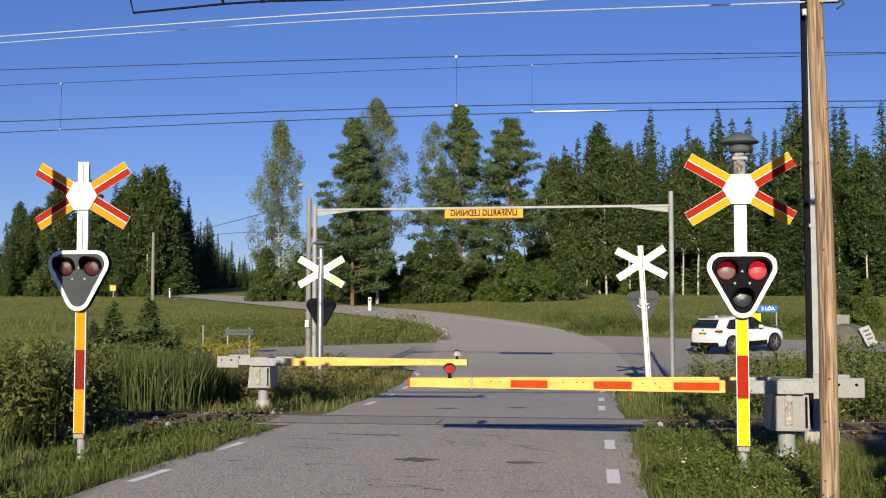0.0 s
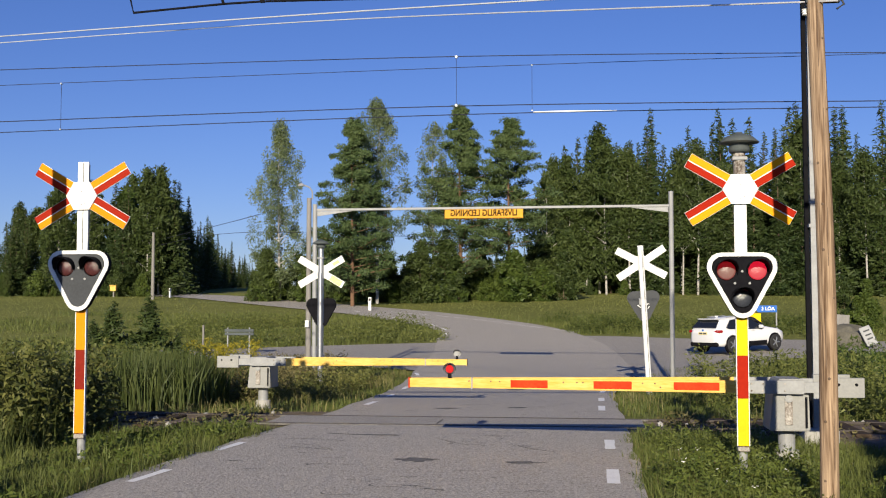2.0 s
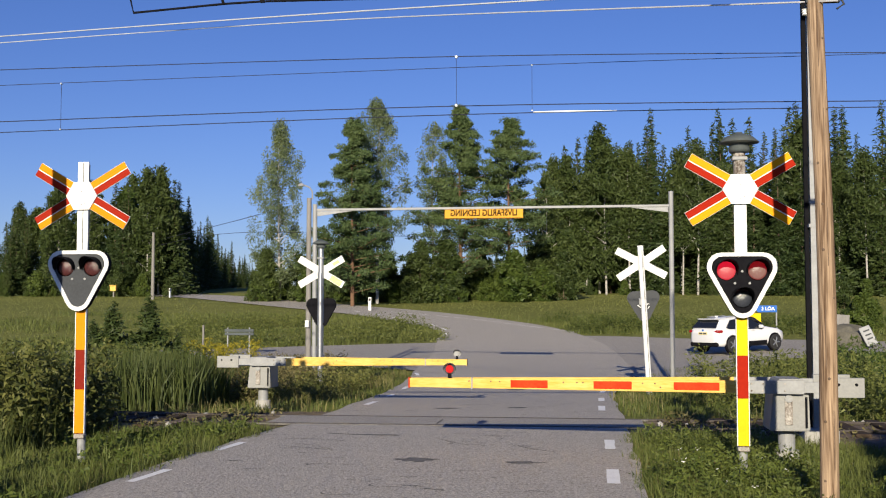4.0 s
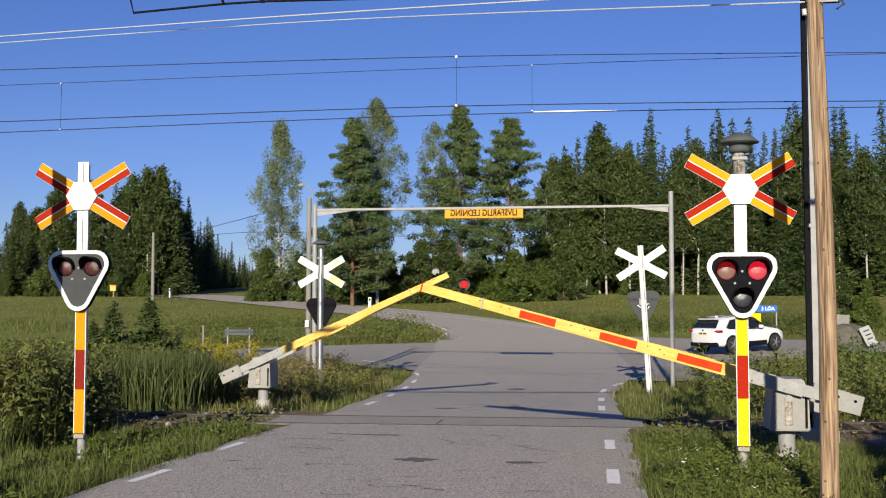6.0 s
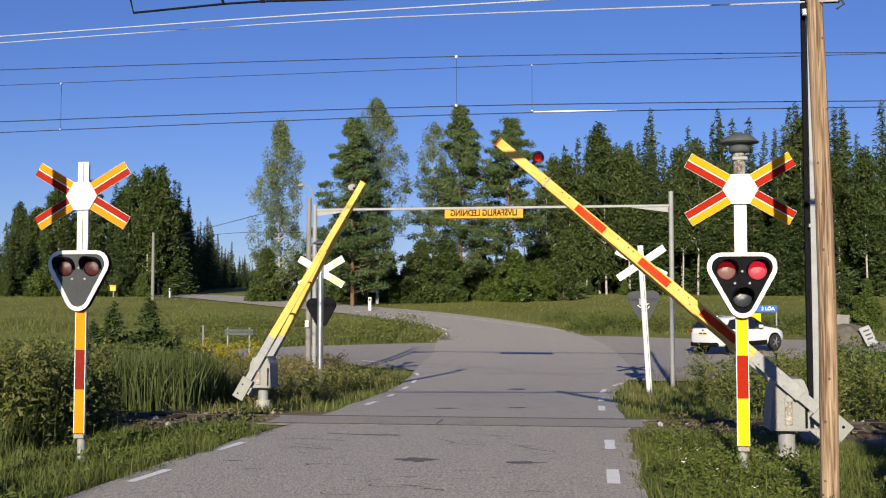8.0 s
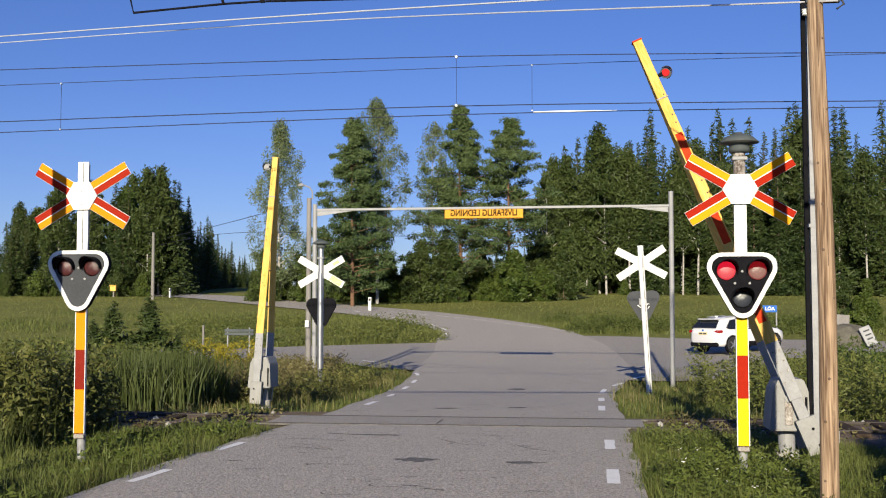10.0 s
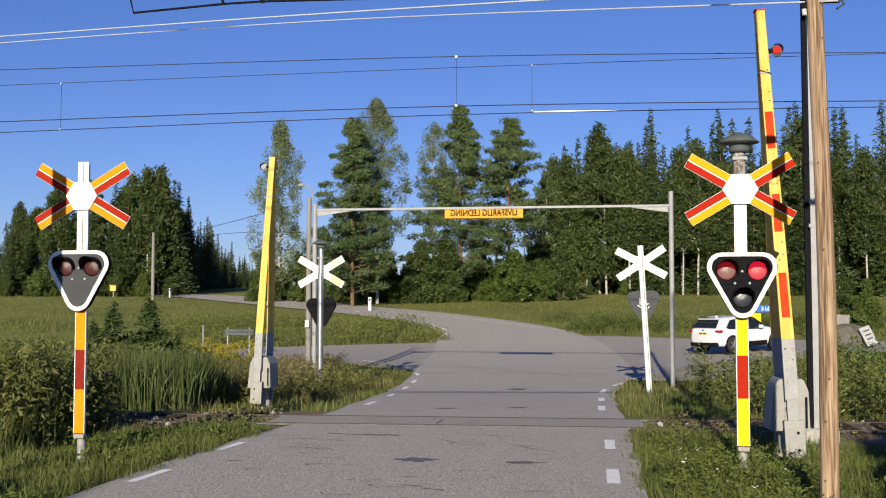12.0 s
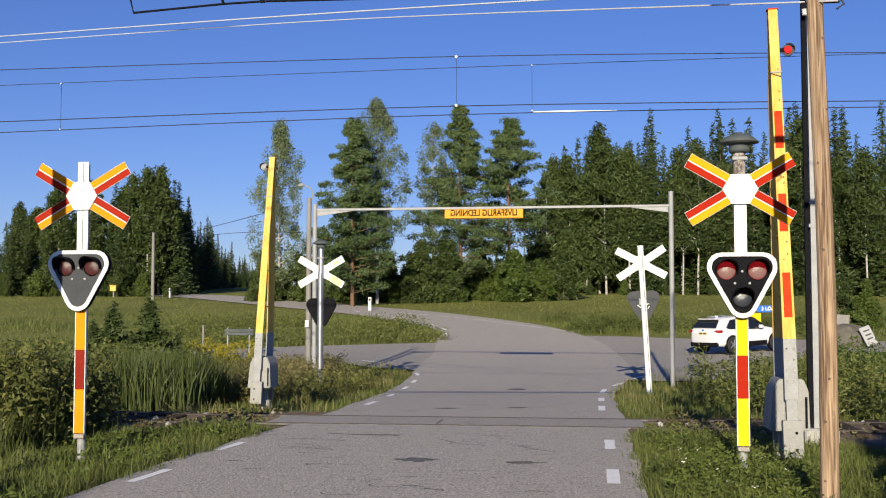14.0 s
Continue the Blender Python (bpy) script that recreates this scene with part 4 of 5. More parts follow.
mk = thing("marker_post", "thin weathered grey wooden post standing among weeds", "post", pose(-11.68, 20.0, float(verge(-11.68, 20.0))))
part("stake", box(0, 0, 0.8, 0.07, 0.06, 2.1, 0.01), M_GREYWOOD, mk)


def rock(x, y, z, sx, sy, sz, seed, label):
    rnd = random.Random(seed)
    bm = bmesh.new()
    bmesh.ops.create_icosphere(bm, subdivisions=3, radius=1)
    for v in bm.verts:
        n = noise.noise(v.co * 1.7 + Vector((seed, 0, 0))) * 0.3 + noise.noise(v.co * 5 + Vector((0, seed, 0))) * 0.08
        v.co *= 1 + n
        v.co = Vector((v.co.x * sx, v.co.y * sy, v.co.z * sz))
    ob = new("boulder", bpy.data.meshes.new("boulder"))
    bm.to_mesh(ob.data)
    bm.free()
    ob.data.materials.append(mat("mossy_rock", (0.06, 0.055, 0.045), 0.9, scale=2, fine=14, bump=0.8, col2=(0.15, 0.14, 0.11)))
    ob.location = (x, y, z)
    return tagged(ob, label, "boulder")


rock(13.9, 36.0, 0.6, 1.5, 1.0, 0.75, 3, "dull brown mossy boulder beside the side road")
ts = thing("leaning_plate", "pale grey plate with dark bars leaning on the boulder", "sign", pose(15.0, 34.7, 0.45, -18, -22, 0))
part("panel", box(0, 0, 0.45, 0.5, 0.04, 0.95, 0.02), M_GALV, ts)
for k in range(3):
    part("bar", box(0.02, -0.024, 0.3 + 0.2 * k, 0.28, 0.006, 0.07, 0), M_DARKGREY, ts)

for x, y in ((-46.2, 86.0), (-44.6, 86.4)):
    yb = thing("mail_box", "yellow box on a short post at field edge", "mailbox", pose(x, y, float(land(x, y))), "yellow boxes")
    part("post", box(0, 0, 0.3, 0.12, 0.12, 0.9, 0), M_GREYWOOD, yb)
    part("body", box(0, -0.05, 0.85, 0.62, 0.4, 0.55, 0.05), M_ARM, yb)
    part("lid", box(0, -0.07, 1.14, 0.68, 0.46, 0.06, 0.02), M_ARM, yb)


# ---- the waiting car ----
def loft(rows, seg_close=False):
    """Skin over cross-sections with equal point counts."""
    bm = bmesh.new()
    vs = [[bm.verts.new(p) for p in r] for r in rows]
    for a, b in zip(vs, vs[1:]):
        for k in range(len(a) - 1):
            bm.faces.new((a[k], a[k + 1], b[k + 1], b[k]))
    bm.faces.new(vs[0]), bm.faces.new(vs[-1][::-1])
    bmesh.ops.recalc_face_normals(bm, faces=bm.faces)
    return bm


def build_car(m):
    car = thing("car", "white five-door crossover car waiting at the side road", "car", m)
    # along x: station, half width, sill, belt and roof heights, roof half width
    st = [(-0.86, 0.66, 0.48, 0.86, 0.9, 0.6), (-0.8, 0.8, 0.36, 0.98, 1.04, 0.66), (-0.66, 0.87, 0.3, 1.03, 1.2, 0.62), (-0.42, 0.9, 0.28, 1.02, 1.45, 0.58), (-0.05, 0.91, 0.27, 1.0, 1.53, 0.6), (0.6, 0.91, 0.26, 0.97, 1.585, 0.62),
          (1.15, 0.91, 0.26, 0.95, 1.55, 0.62), (1.65, 0.91, 0.26, 0.94, 1.4, 0.6), (2.25, 0.91, 0.27, 1.0, 1.1, 0.62), (2.55, 0.9, 0.28, 0.98, 1.03, 0.66), (3.0, 0.88, 0.3, 0.92, 0.97, 0.66), (3.35, 0.8, 0.34, 0.8, 0.86, 0.58), (3.56, 0.6, 0.42, 0.62, 0.68, 0.45)]
    rows = []
    for x, w, s, b, r, rw in st:
        half = [(0.0, s), (w * 0.9, s), (w, s + 0.12), (w * 1.0, s + (b - s) * 0.55), (w * 0.97, b - 0.05), (w * 0.94, b), (rw + (w * 0.94 - rw) * 0.35, b + (r - b) * 0.72), (rw * 0.9, r - 0.02), (0.0, r)]
        rows.append([(x, -yy, zz) for yy, zz in half] + [(x, yy, zz) for yy, zz in half[::-1]][1:])
    body = part("body", loft(rows), M_CAR, car, "white painted body", smooth=True)
    # windows, set just proud of the body
    def quad(name, pts, mt, parent, off=(0, 0, 0)):
        bm = bmesh.new()
        a = [bm.verts.new(Vector(p) + Vector(off)) for p in pts]
        b = [bm.verts.new(Vector(p)) for p in pts]
        bm.faces.new(a)
        for k in range(len(a)):
            bm.faces.new((a[k], a[(k + 1) % len(a)], b[(k + 1) % len(b)], b[k]))
        bmesh.ops.recalc_face_normals(bm, faces=bm.faces)
        return part(name, bm, mt, parent)
    quad("rear_window", [(-0.77, -0.7, 1.08), (-0.77, 0.7, 1.08), (-0.45, 0.58, 1.41), (-0.45, -0.58, 1.41)], M_GLASSD, car, (-0.05, 0, 0.02))
    part("rear_spoiler", box(-0.48, 0, 1.475, 0.26, 1.12, 0.045, 0.015), M_CAR, car)
    quad("windscreen", [(1.62, -0.58, 1.46), (1.62, 0.58, 1.46), (2.22, 0.66, 1.1), (2.22, -0.66, 1.1)], M_GLASSD, car, (0.05, 0, 0.05))
    for sgn in (-1, 1):
        quad("side_window", [(-0.3, sgn * 0.84, 1.1), (-0.2, sgn * 0.85, 1.04), (0.62, sgn * 0.86, 1.0), (0.62, sgn * 0.69, 1.47), (0.1, sgn * 0.68, 1.42)], M_GLASSD, car, (0, sgn * 0.045, 0))
        quad("side_window", [(0.68, sgn * 0.86, 1.0), (2.0, sgn * 0.86, 0.98), (1.85, sgn * 0.82, 1.12), (1.38, sgn * 0.68, 1.43), (0.68, sgn * 0.69, 1.47)], M_GLASSD, car, (0, sgn * 0.045, 0))
        part("roof_rail", tube((0.0, sgn * 0.57, 1.545), (1.15, sgn * 0.58, 1.57), 0.018, seg=8), M_GALV, car)
        part("mirror", box(1.72, sgn * 1.0, 1.08, 0.14, 0.2, 0.14, 0.03), M_CAR, car)
        part("tail_lamp", box(-0.68, sgn * 0.74, 0.94, 0.3, 0.34, 0.13, 0.04), M_TAIL, car, "red tail lamp")
        part("sill", box(1.3, sgn * 0.89, 0.3, 1.7, 0.06, 0.12, 0.02), M_BLACK, car)
        for x in (0.35, 1.3):
            part("door_handle", box(x, sgn * 0.925, 0.92, 0.2, 0.03, 0.035, 0.008), M_CAR, car)
        for x in (0.0, 2.67):
            part("wheel_arch", tube((x, sgn * 0.78, 0.36), (x, sgn * 0.93, 0.36), 0.4, seg=24), M_BLACK, car)
            wh = part("wheel", lathe([(0.24, -0.11), (0.33, -0.11), (0.345, -0.08), (0.345, 0.08), (0.33, 0.11), (0.24, 0.11)], 28), M_TYRE, car, "black tyre")
            wh.matrix_basis = Matrix.Translation((x, sgn * 0.86, 0.345)) @ Matrix.Rotation(radians(90 * sgn), 4, "X")
            rim = bmesh.new()
            tube((0, 0, -0.125), (0, 0, -0.1), 0.07, seg=12, bm=rim)
            for q in range(5):
                a = 2 * math.pi * q / 5
                tube((0.05 * math.cos(a), 0.05 * math.sin(a), -0.118), (0.235 * math.cos(a), 0.235 * math.sin(a), -0.112), 0.03, 0.022, seg=6, bm=rim)
            part("rim", rim, M_RIM, wh)
            part("hub_disc", tube((0, 0, -0.1), (0, 0, -0.06), 0.235, seg=20), M_DARKGREY, wh)
    for sgn in (-1, 1):
        part("side_cladding", box(1.3, sgn * 0.905, 0.38, 1.75, 0.03, 0.16, 0.012), M_BLACK, car, "black plastic side cladding")
        for x in (0.0, 2.67):
            part("arch_trim", half_pipe(x, 0.36, 0.4, sgn * 0.9, sgn * 0.93), M_BLACK, car)
    part("rear_bumper", box(-0.79, 0, 0.38, 0.2, 1.62, 0.2, 0.06), M_BLACK, car, "dark plastic rear bumper")
    pl = part("number_plate", box(-0.868, 0, 0.86, 0.02, 0.52, 0.12, 0.005), M_STAINED, car)
    for k in range(2):
        part("bar", box(-0.882, -0.12 + 0.24 * k, 0.86, 0.006, 0.18, 0.06, 0), M_DARKGREY, pl)
    part("badge", tube((-0.87, 0, 1.0), (-0.84, 0, 1.0), 0.04, seg=14), M_BLUE, car)
    part("aerial_fin", box(0.0, 0, 1.57, 0.16, 0.03, 0.07, 0.01), M_CAR, car)
    return car


heading = 40.0
hx, hy = math.cos(radians(heading)), math.sin(radians(heading))
car = build_car(pose(8.3 - 0.86 * hy, 31.23 + 0.86 * hx, 0.17, 0, -2.0, heading))


# ---- plants ----
RNG = np.random.default_rng(7)


def unit(n):
    v = RNG.normal(size=(n, 3))
    return v / np.linalg.norm(v, axis=1)[:, None]


def sprays(centres, size, flat=0.0, droop=0.0, slim=0.17, pairs=1):
    """Small leaf sprays: slim leaf shapes round each centre."""
    n = len(centres)
    size = np.broadcast_to(size, (n,))
    out = []
    for k in range(pairs):
        u, w = unit(n), unit(n)
        u[:, 2] = u[:, 2] * (1 - flat) - droop
        u /= np.linalg.norm(u, axis=1)[:, None]
        w = np.cross(u, w)
        w /= np.linalg.norm(w, axis=1)[:, None] + 1e-9
        s = size[:, None] * RNG.uniform(0.7, 1.4, (n, 1))
        c = centres + RNG.normal(0, 0.25, (n, 3)) * size[:, None]
        out.append(np.stack([c - u * s * 0.6 - w * s * slim, c - u * s * 0.45 + w * s * slim * 1.3, c + u * s * 0.75], 1))
    verts = np.concatenate(out).reshape(-1, 3)
    return verts, np.arange(len(verts)).reshape(-1, 3)


def trunk_mesh(h, r, lean=0.02, limbs=(), mt=None, seg=8):
    bm = bmesh.new()
    pts = [(lean * h * math.sin(2.1 * k / 6), lean * h * 0.6 * math.cos(1.7 * k / 6) - lean * h * 0.6, h * k / 6 - 0.3 * (k == 0)) for k in range(7)]
    for k in range(6):
        tube(pts[k], pts[k + 1], r * (1 - 0.95 * k / 6), r * (1 - 0.95 * (k + 1) / 6), seg, bm)
    for p, q, rr in limbs:
        tube(p, q, rr, rr * 0.3, 5, bm, False)
    me = bpy.data.meshes.new("trunk")
    bm.to_mesh(me)
    bm.free()
    me.materials.append(mt)
    return me


def make_tree(name, label, trunk, verts, tris, leaf, group):
    t = thing(name, label, "tree", None, group)
    part("trunk", trunk, None, t)
    part("crown", tris_of("crown", verts, tris, leaf), None, t)
    return t


def spruce(h, label, dens=1.0, group="forest spruces", spray=0.34, base=0.05, width=0.17):
    cs = []
    z = base * h
    while z < h * 0.985:
        u = z / h
        reach = width * h * (1 - u) ** 0.95 * (0.82 + 0.3 * RNG.random()) + 0.07
        for k in range(int(6 + 4 * (1 - u))):
            a = RNG.uniform(0, 2 * math.pi)
            L = reach * RNG.uniform(0.6, 1.12)
            n = max(2, int(L * 3.4 * dens))
            f = (np.arange(n) + RNG.random(n)) / n
            side = RNG.normal(0, 0.12, n) * L * f
            x = np.cos(a) * L * f - np.sin(a) * side
            y = np.sin(a) * L * f + np.cos(a) * side
            zz = z + 0.08 * L - 0.42 * L * f ** 1.4 + 0.12 * L * f ** 4 + RNG.normal(0, 0.07, n)
            cs.append(np.stack([x, y, zz], 1))
        z += min(0.42, 0.05 * h) * (1.15 - 0.5 * u)
    tip = np.stack([np.zeros(5), np.zeros(5), np.linspace(h * 0.95, h * 1.0, 5)], 1)
    c = np.concatenate(cs + [tip])
    v, t = sprays(c, spray * (0.5 + 0.6 * np.clip(1 - c[:, 2] / h, 0, 1) ** 0.6), 0.5, 0.12, 0.14)
    return make_tree("spruce", label, trunk_mesh(h * 0.97, 0.011 * h, 0.004, (), M_BARK), v, t, L_SPRUCE, group)


def clumped(blobs, per, size, flat=0.0, droop=0.0, slim=0.2):
    cs = []
    for (x, y, z), (rx, rz) in blobs:
        p = unit(per) * (RNG.random((per, 1)) ** 0.42)
        cs.append(np.array([x, y, z]) + p * np.array([rx, rx, rz]))
    return sprays(np.concatenate(cs), size, flat, droop, slim)


def broadleaf(h, label, bare=0.2, wide=0.2, blobs=60, per=70, size=0.22, leaf=None, bark=None, name="birch_tree", group="forest birches", droop=0.25, seedshape=1.0):
    bl, limbs = [], []
    for k in range(blobs):
        u = bare + (1 - bare) * ((k + 0.5) / blobs)
        v = (u - bare) / (1 - bare)
        reach = wide * h * (math.sin(math.pi * min(1, 0.12 + 0.88 * v ** 0.75)) ** 0.7) * RNG.uniform(0.25, 1.1)
        a = RNG.uniform(0, 2 * math.pi)
        p = (reach * math.cos(a), reach * math.sin(a), u * h + RNG.uniform(-0.3, 0.3))
        r = h * RNG.uniform(0.03, 0.062) * seedshape
        bl.append((p, (r, r * RNG.uniform(1.0, 1.7))))
        if k % 2 == 0:
            limbs.append(((0, 0, max(0.3, p[2] - 0.5 * reach - 0.3)), p, 0.004 * h * (1.1 - u)))
    v, t = clumped(bl, per, size, 0, droop)
    return make_tree(name, label, trunk_mesh(h * 0.96, 0.0085 * h, 0.012, limbs, bark), v, t, leaf, group)


def pine(h, label, bare=0.35, group="roadside trees", limbs_n=80, per=120, size=0.25, wide=0.2):
    """A conifer whose limbs each carry needle clumps, with gaps between them."""
    bl, limbs = [], []
    for k in range(limbs_n):
        v = (k + 0.5) / limbs_n
        u = bare + (1 - bare) * v
        reach = wide * h * (1 - v) ** 0.95 * (0.6 + 0.4 * min(1, v * 5)) * RNG.choice([0.55, 0.85, 1.0, 1.15]) * RNG.uniform(0.75, 1.1) + 0.15
        a = RNG.uniform(0, 2 * math.pi)
        rise = RNG.uniform(-0.05, 0.25)
        tip = (reach * math.cos(a), reach * math.sin(a), u * h + rise * reach)
        limbs.append(((0, 0, u * h - 0.12 * reach), tip, 0.003 * h * (1.15 - u)))
        for f in (0.4, 0.72, 1.0):
            p = (tip[0] * f + RNG.normal(0, 0.15), tip[1] * f + RNG.normal(0, 0.15), u * h + rise * reach * f + RNG.normal(0, 0.12))
            r = h * RNG.uniform(0.022, 0.044) * (1.15 - 0.35 * f) * (1.1 - 0.5 * v)
            bl.append((p, (r * 1.5, r * 0.72)))
    for k in range(8):
        bl.append(((RNG.normal(0, 0.12), RNG.normal(0, 0.12), h * (0.93 + 0.01 * k)), (0.4 - 0.045 * k, 0.35)))
    v, t = clumped(bl, per, size, 0.15, -0.1, 0.13)
    return make_tree("pine_tree", label, trunk_mesh(h * 0.97, 0.0115 * h, 0.008, limbs, M_PINEBARK), v, t, L_PINE, group)


def place(ob, x, y, s=1.0, turn=None, sink=0.15, sz=None):
    m = Matrix.Translation((x, y, float(verge(x, y)) - sink)) @ Matrix.Rotation(RNG.uniform(0, 6.28) if turn is None else turn, 4, "Z") @ Matrix.Diagonal((s, s, sz or s, 1))
    return m


# trees that stand alone beyond the bend
for t, x, y in (
    (broadleaf(15.8, "tall slender birch with silvery green hanging leaves", 0.12, 0.165, 110, 175, 0.17, L_BIRCH, M_BIRCHBARK, group="roadside trees", seedshape=0.85), -25.3, 77.7),
    (pine(15.0, "tall dark green conifer with long layered boughs", 0.1, wide=0.32, limbs_n=105, per=115), -16.75, 68.6),
    (broadleaf(17.2, "tall birch with white trunk and feathery crown", 0.3, 0.165, 120, 175, 0.17, L_BIRCH, M_BIRCHBARK, group="roadside trees", seedshape=0.85), -15.9, 74.5),
    (pine(17.3, "tall pine with dense rounded dark green crown", 0.16, wide=0.37, limbs_n=110, per=120), -9.4, 79.7),
    (broadleaf(15.9, "slender birch growing against a dark pine", 0.3, 0.12, 60, 130, 0.17, L_BIRCH, M_BIRCHBARK, group="roadside trees", seedshape=0.8), -11.9, 80.6),
    (pine(16.2, "pine with bare orange trunk below its crown", 0.3, wide=0.38, limbs_n=85, per=120), -5.1, 80.4),
    (broadleaf(11.5, "young birch leaning out of the forest edge", 0.06, 0.2, 60, 90, 0.24, L_FOREST, M_BIRCHBARK, group="roadside trees", seedshape=0.95), -2.2, 87.0),
):
    t.matrix_basis = place(t, x, y)

SPRUCES = [spruce(h, "dark green forest spruce with pointed top", 1.75, width=w, spray=0.58) for h, w in ((19, 0.19), (17, 0.205), (21, 0.175), (15, 0.215))]
BIRCHES = [broadleaf(h, "leafy forest birch with pale trunk at the wood's edge", b, w, 64, 92, 0.32, L_FOREST, M_BIRCHBARK, seedshape=1.15) for h, b, w in ((15, 0.34, 0.135), (13, 0.22, 0.16), (16, 0.4, 0.13), (12, 0.16, 0.17))]
ASPENS = [broadleaf(h, "broad dense deciduous tree of the shaded wood", b, w, 64, 88, 0.4, L_BUSH, M_BARK, "aspen_tree", "forest aspens", 0.1, 1.4) for h, b, w in ((13, 0.03, 0.26), (11, 0.02, 0.3))]
PARKED = {}


def plant(kinds, x, y, s, tall=None):
    k = kinds[int(RNG.integers(len(kinds)))]
    if tall:
        s = tall / max(v.co.z for v in k.children[0].data.vertices)
    m = place(k, x, y, s)
    if k.name in PARKED:
        return copy_thing(k, m)
    PARKED[k.name] = True
    k.matrix_basis = m
    return k


RNG = np.random.default_rng(21)
# wood beyond the right-hand meadow: birches along its edge, spruces behind
for row in range(4):
    n = 27 if row < 2 else 36
    for k in range(n):
        u = (k + RNG.uniform(0.1, 0.9)) / n
        x = -3.6 + 54 * u + RNG.uniform(-0.8, 0.8) + 0.6 * row
        y = 102.5 - 3.0 * u + row * 4.2 + RNG.uniform(-1.8, 1.8)
        if row < 2:
            plant(BIRCHES if RNG.random() < 0.42 else SPRUCES, x, y, 1, RNG.uniform(13.0, 17.0) + 2.2 * row)
        else:
            plant(SPRUCES, x, y, 1, min(19.5 + 15 * u, 22.0 + 1.4 * u) * RNG.uniform(0.92, 1.05) + 0.6 * (row - 2))
# wood left of the road
for row in range(4):
    for k in range(18):
        u = (k + RNG.uniform(0.1, 0.9)) / 18
        x = -68 + 27 * u + RNG.uniform(-1, 1) - 0.8 * row
        y = 88.5 + 3 * u + row * 4.2 + RNG.uniform(-1.5, 1.5)
        lot = RNG.random()
        kinds = ASPENS if lot < 0.06 else BIRCHES if lot < 0.3 else SPRUCES
        plant(kinds, x, y, 1, float(np.interp(u, [0, 0.4, 0.65, 0.85, 1], [10.0, 10.2, 10.6, 11.4, 11.2])) * RNG.uniform(0.92, 1.06) + 0.3 * row)
# its edge along the road cutting, lower and lower with distance
for k in range(27):
    u = k / 26
    for side in (0, 1, 2):
        plant(ASPENS if RNG.random() < 0.05 else SPRUCES, -41.5 - 24 * u + RNG.uniform(-0.8, 0.8) - 2.6 * side, 92 + 105 * u + RNG.uniform(-1.5, 1.5), 1, (13.6 - 8.2 * u) * RNG.uniform(0.92, 1.06))
# low far wood that closes the view
for k in range(24):
    plant(SPRUCES, -50 + 52 * k / 23 + RNG.uniform(-1, 1), 150 + RNG.uniform(0, 40), RNG.uniform(0.36, 0.5))

SHRUBS = [broadleaf(h, "dense green deciduous shrub at the meadow edge", 0.02, w, 48, 76, 0.28, lf, M_BARK, "shrub", "shrubs", 0.1, 1.7) for h, w, lf in ((4.4, 0.34, L_BUSH), (3.6, 0.4, L_BUSH), (5.2, 0.3, L_FOREST))]
for k in range(56):
    u = k / 55
    x = -28 + 28 * u + RNG.uniform(-0.7, 0.7)
    y = 76.5 + 10.5 * u - 2.5 * math.sin(math.pi * u) + RNG.uniform(-1.0 - 4.5 * min(1, max(0, 4 * u - 1.2)), 3.5)
    plant(SHRUBS, x, y, RNG.uniform(0.8, 1.5) * min(1.0, 0.5 + 2.6 * u) * (0.88 if -17 < x < -5 else 1.0))
for k in range(24):
    plant(SHRUBS, 1 + 50 * k / 23 + RNG.uniform(-1, 1), 100.5 - 3.0 * k / 23 + RNG.uniform(-1, 1), RNG.uniform(0.3, 0.55))
for k in range(34):
    plant(SHRUBS, -72 + 31 * k / 33 + RNG.uniform(-1, 1), 86.5 + 2.6 * k / 33 + RNG.uniform(-1, 1), RNG.uniform(0.4, 0.75))
# dark brush on the right beyond the boulder
for k in range(12):
    plant(SHRUBS, 16 + 1.2 * k + RNG.uniform(-0.4, 0.4), 46 + RNG.uniform(-2, 3), RNG.uniform(0.45, 0.75))

# unseen bushes, added outside the view on both verges to shade the near grass
RNG = np.random.default_rng(33)
for x, y, q in ((-4.4, -12.5, 2.2), (-3.9, -13.2, 2.0), (-4.6, -10.4, 1.3), (-4.6, -11.4, 1.6), (-5.2, -11.6, 1.9), (-5.9, -11.8, 2.2), (-4.1, -12.0, 1.7), (-4.9, -11.0, 1.5), (-5.4, -10.6, 1.7), (-6.1, -11.2, 2.4), (-5.6, -12.3, 2.5), (-6.9, -12.4, 3.0), (-7.6, -13.4, 3.5), (-9.2, -12.6, 3.6), (-11.5, -11.5, 3.6), (-13.5, -10.5, 3.4),
                (6.8, -13.6, 4.0), (7.2, -12.8, 4.4), (6.9, -14.6, 4.6), (7.9, -12.6, 4.6), (8.6, -13.6, 5.0), (9.6, -12.6, 5.2), (12.0, -12.0, 5.2),
                (5.8, -13.2, 3.0), (5.9, -12.4, 2.9), (6.1, -12.0, 3.0), (6.2, -13.4, 3.0), (5.75, -13.9, 3.0), (6.0, -12.9, 2.9), (6.3, -12.5, 3.0), (5.95, -14.4, 3.3), (6.6, -13.0, 3.2), (6.4, -14.5, 3.7), (6.9, -15.2, 3.8), (6.0, -11.3, 1.6), (6.7, -11.6, 2.7), (7.6, -11.2, 3.2), (8.5, -11.3, 3.4), (9.4, -11.0, 3.4)):
    plant(SHRUBS, x, y, 1, q)

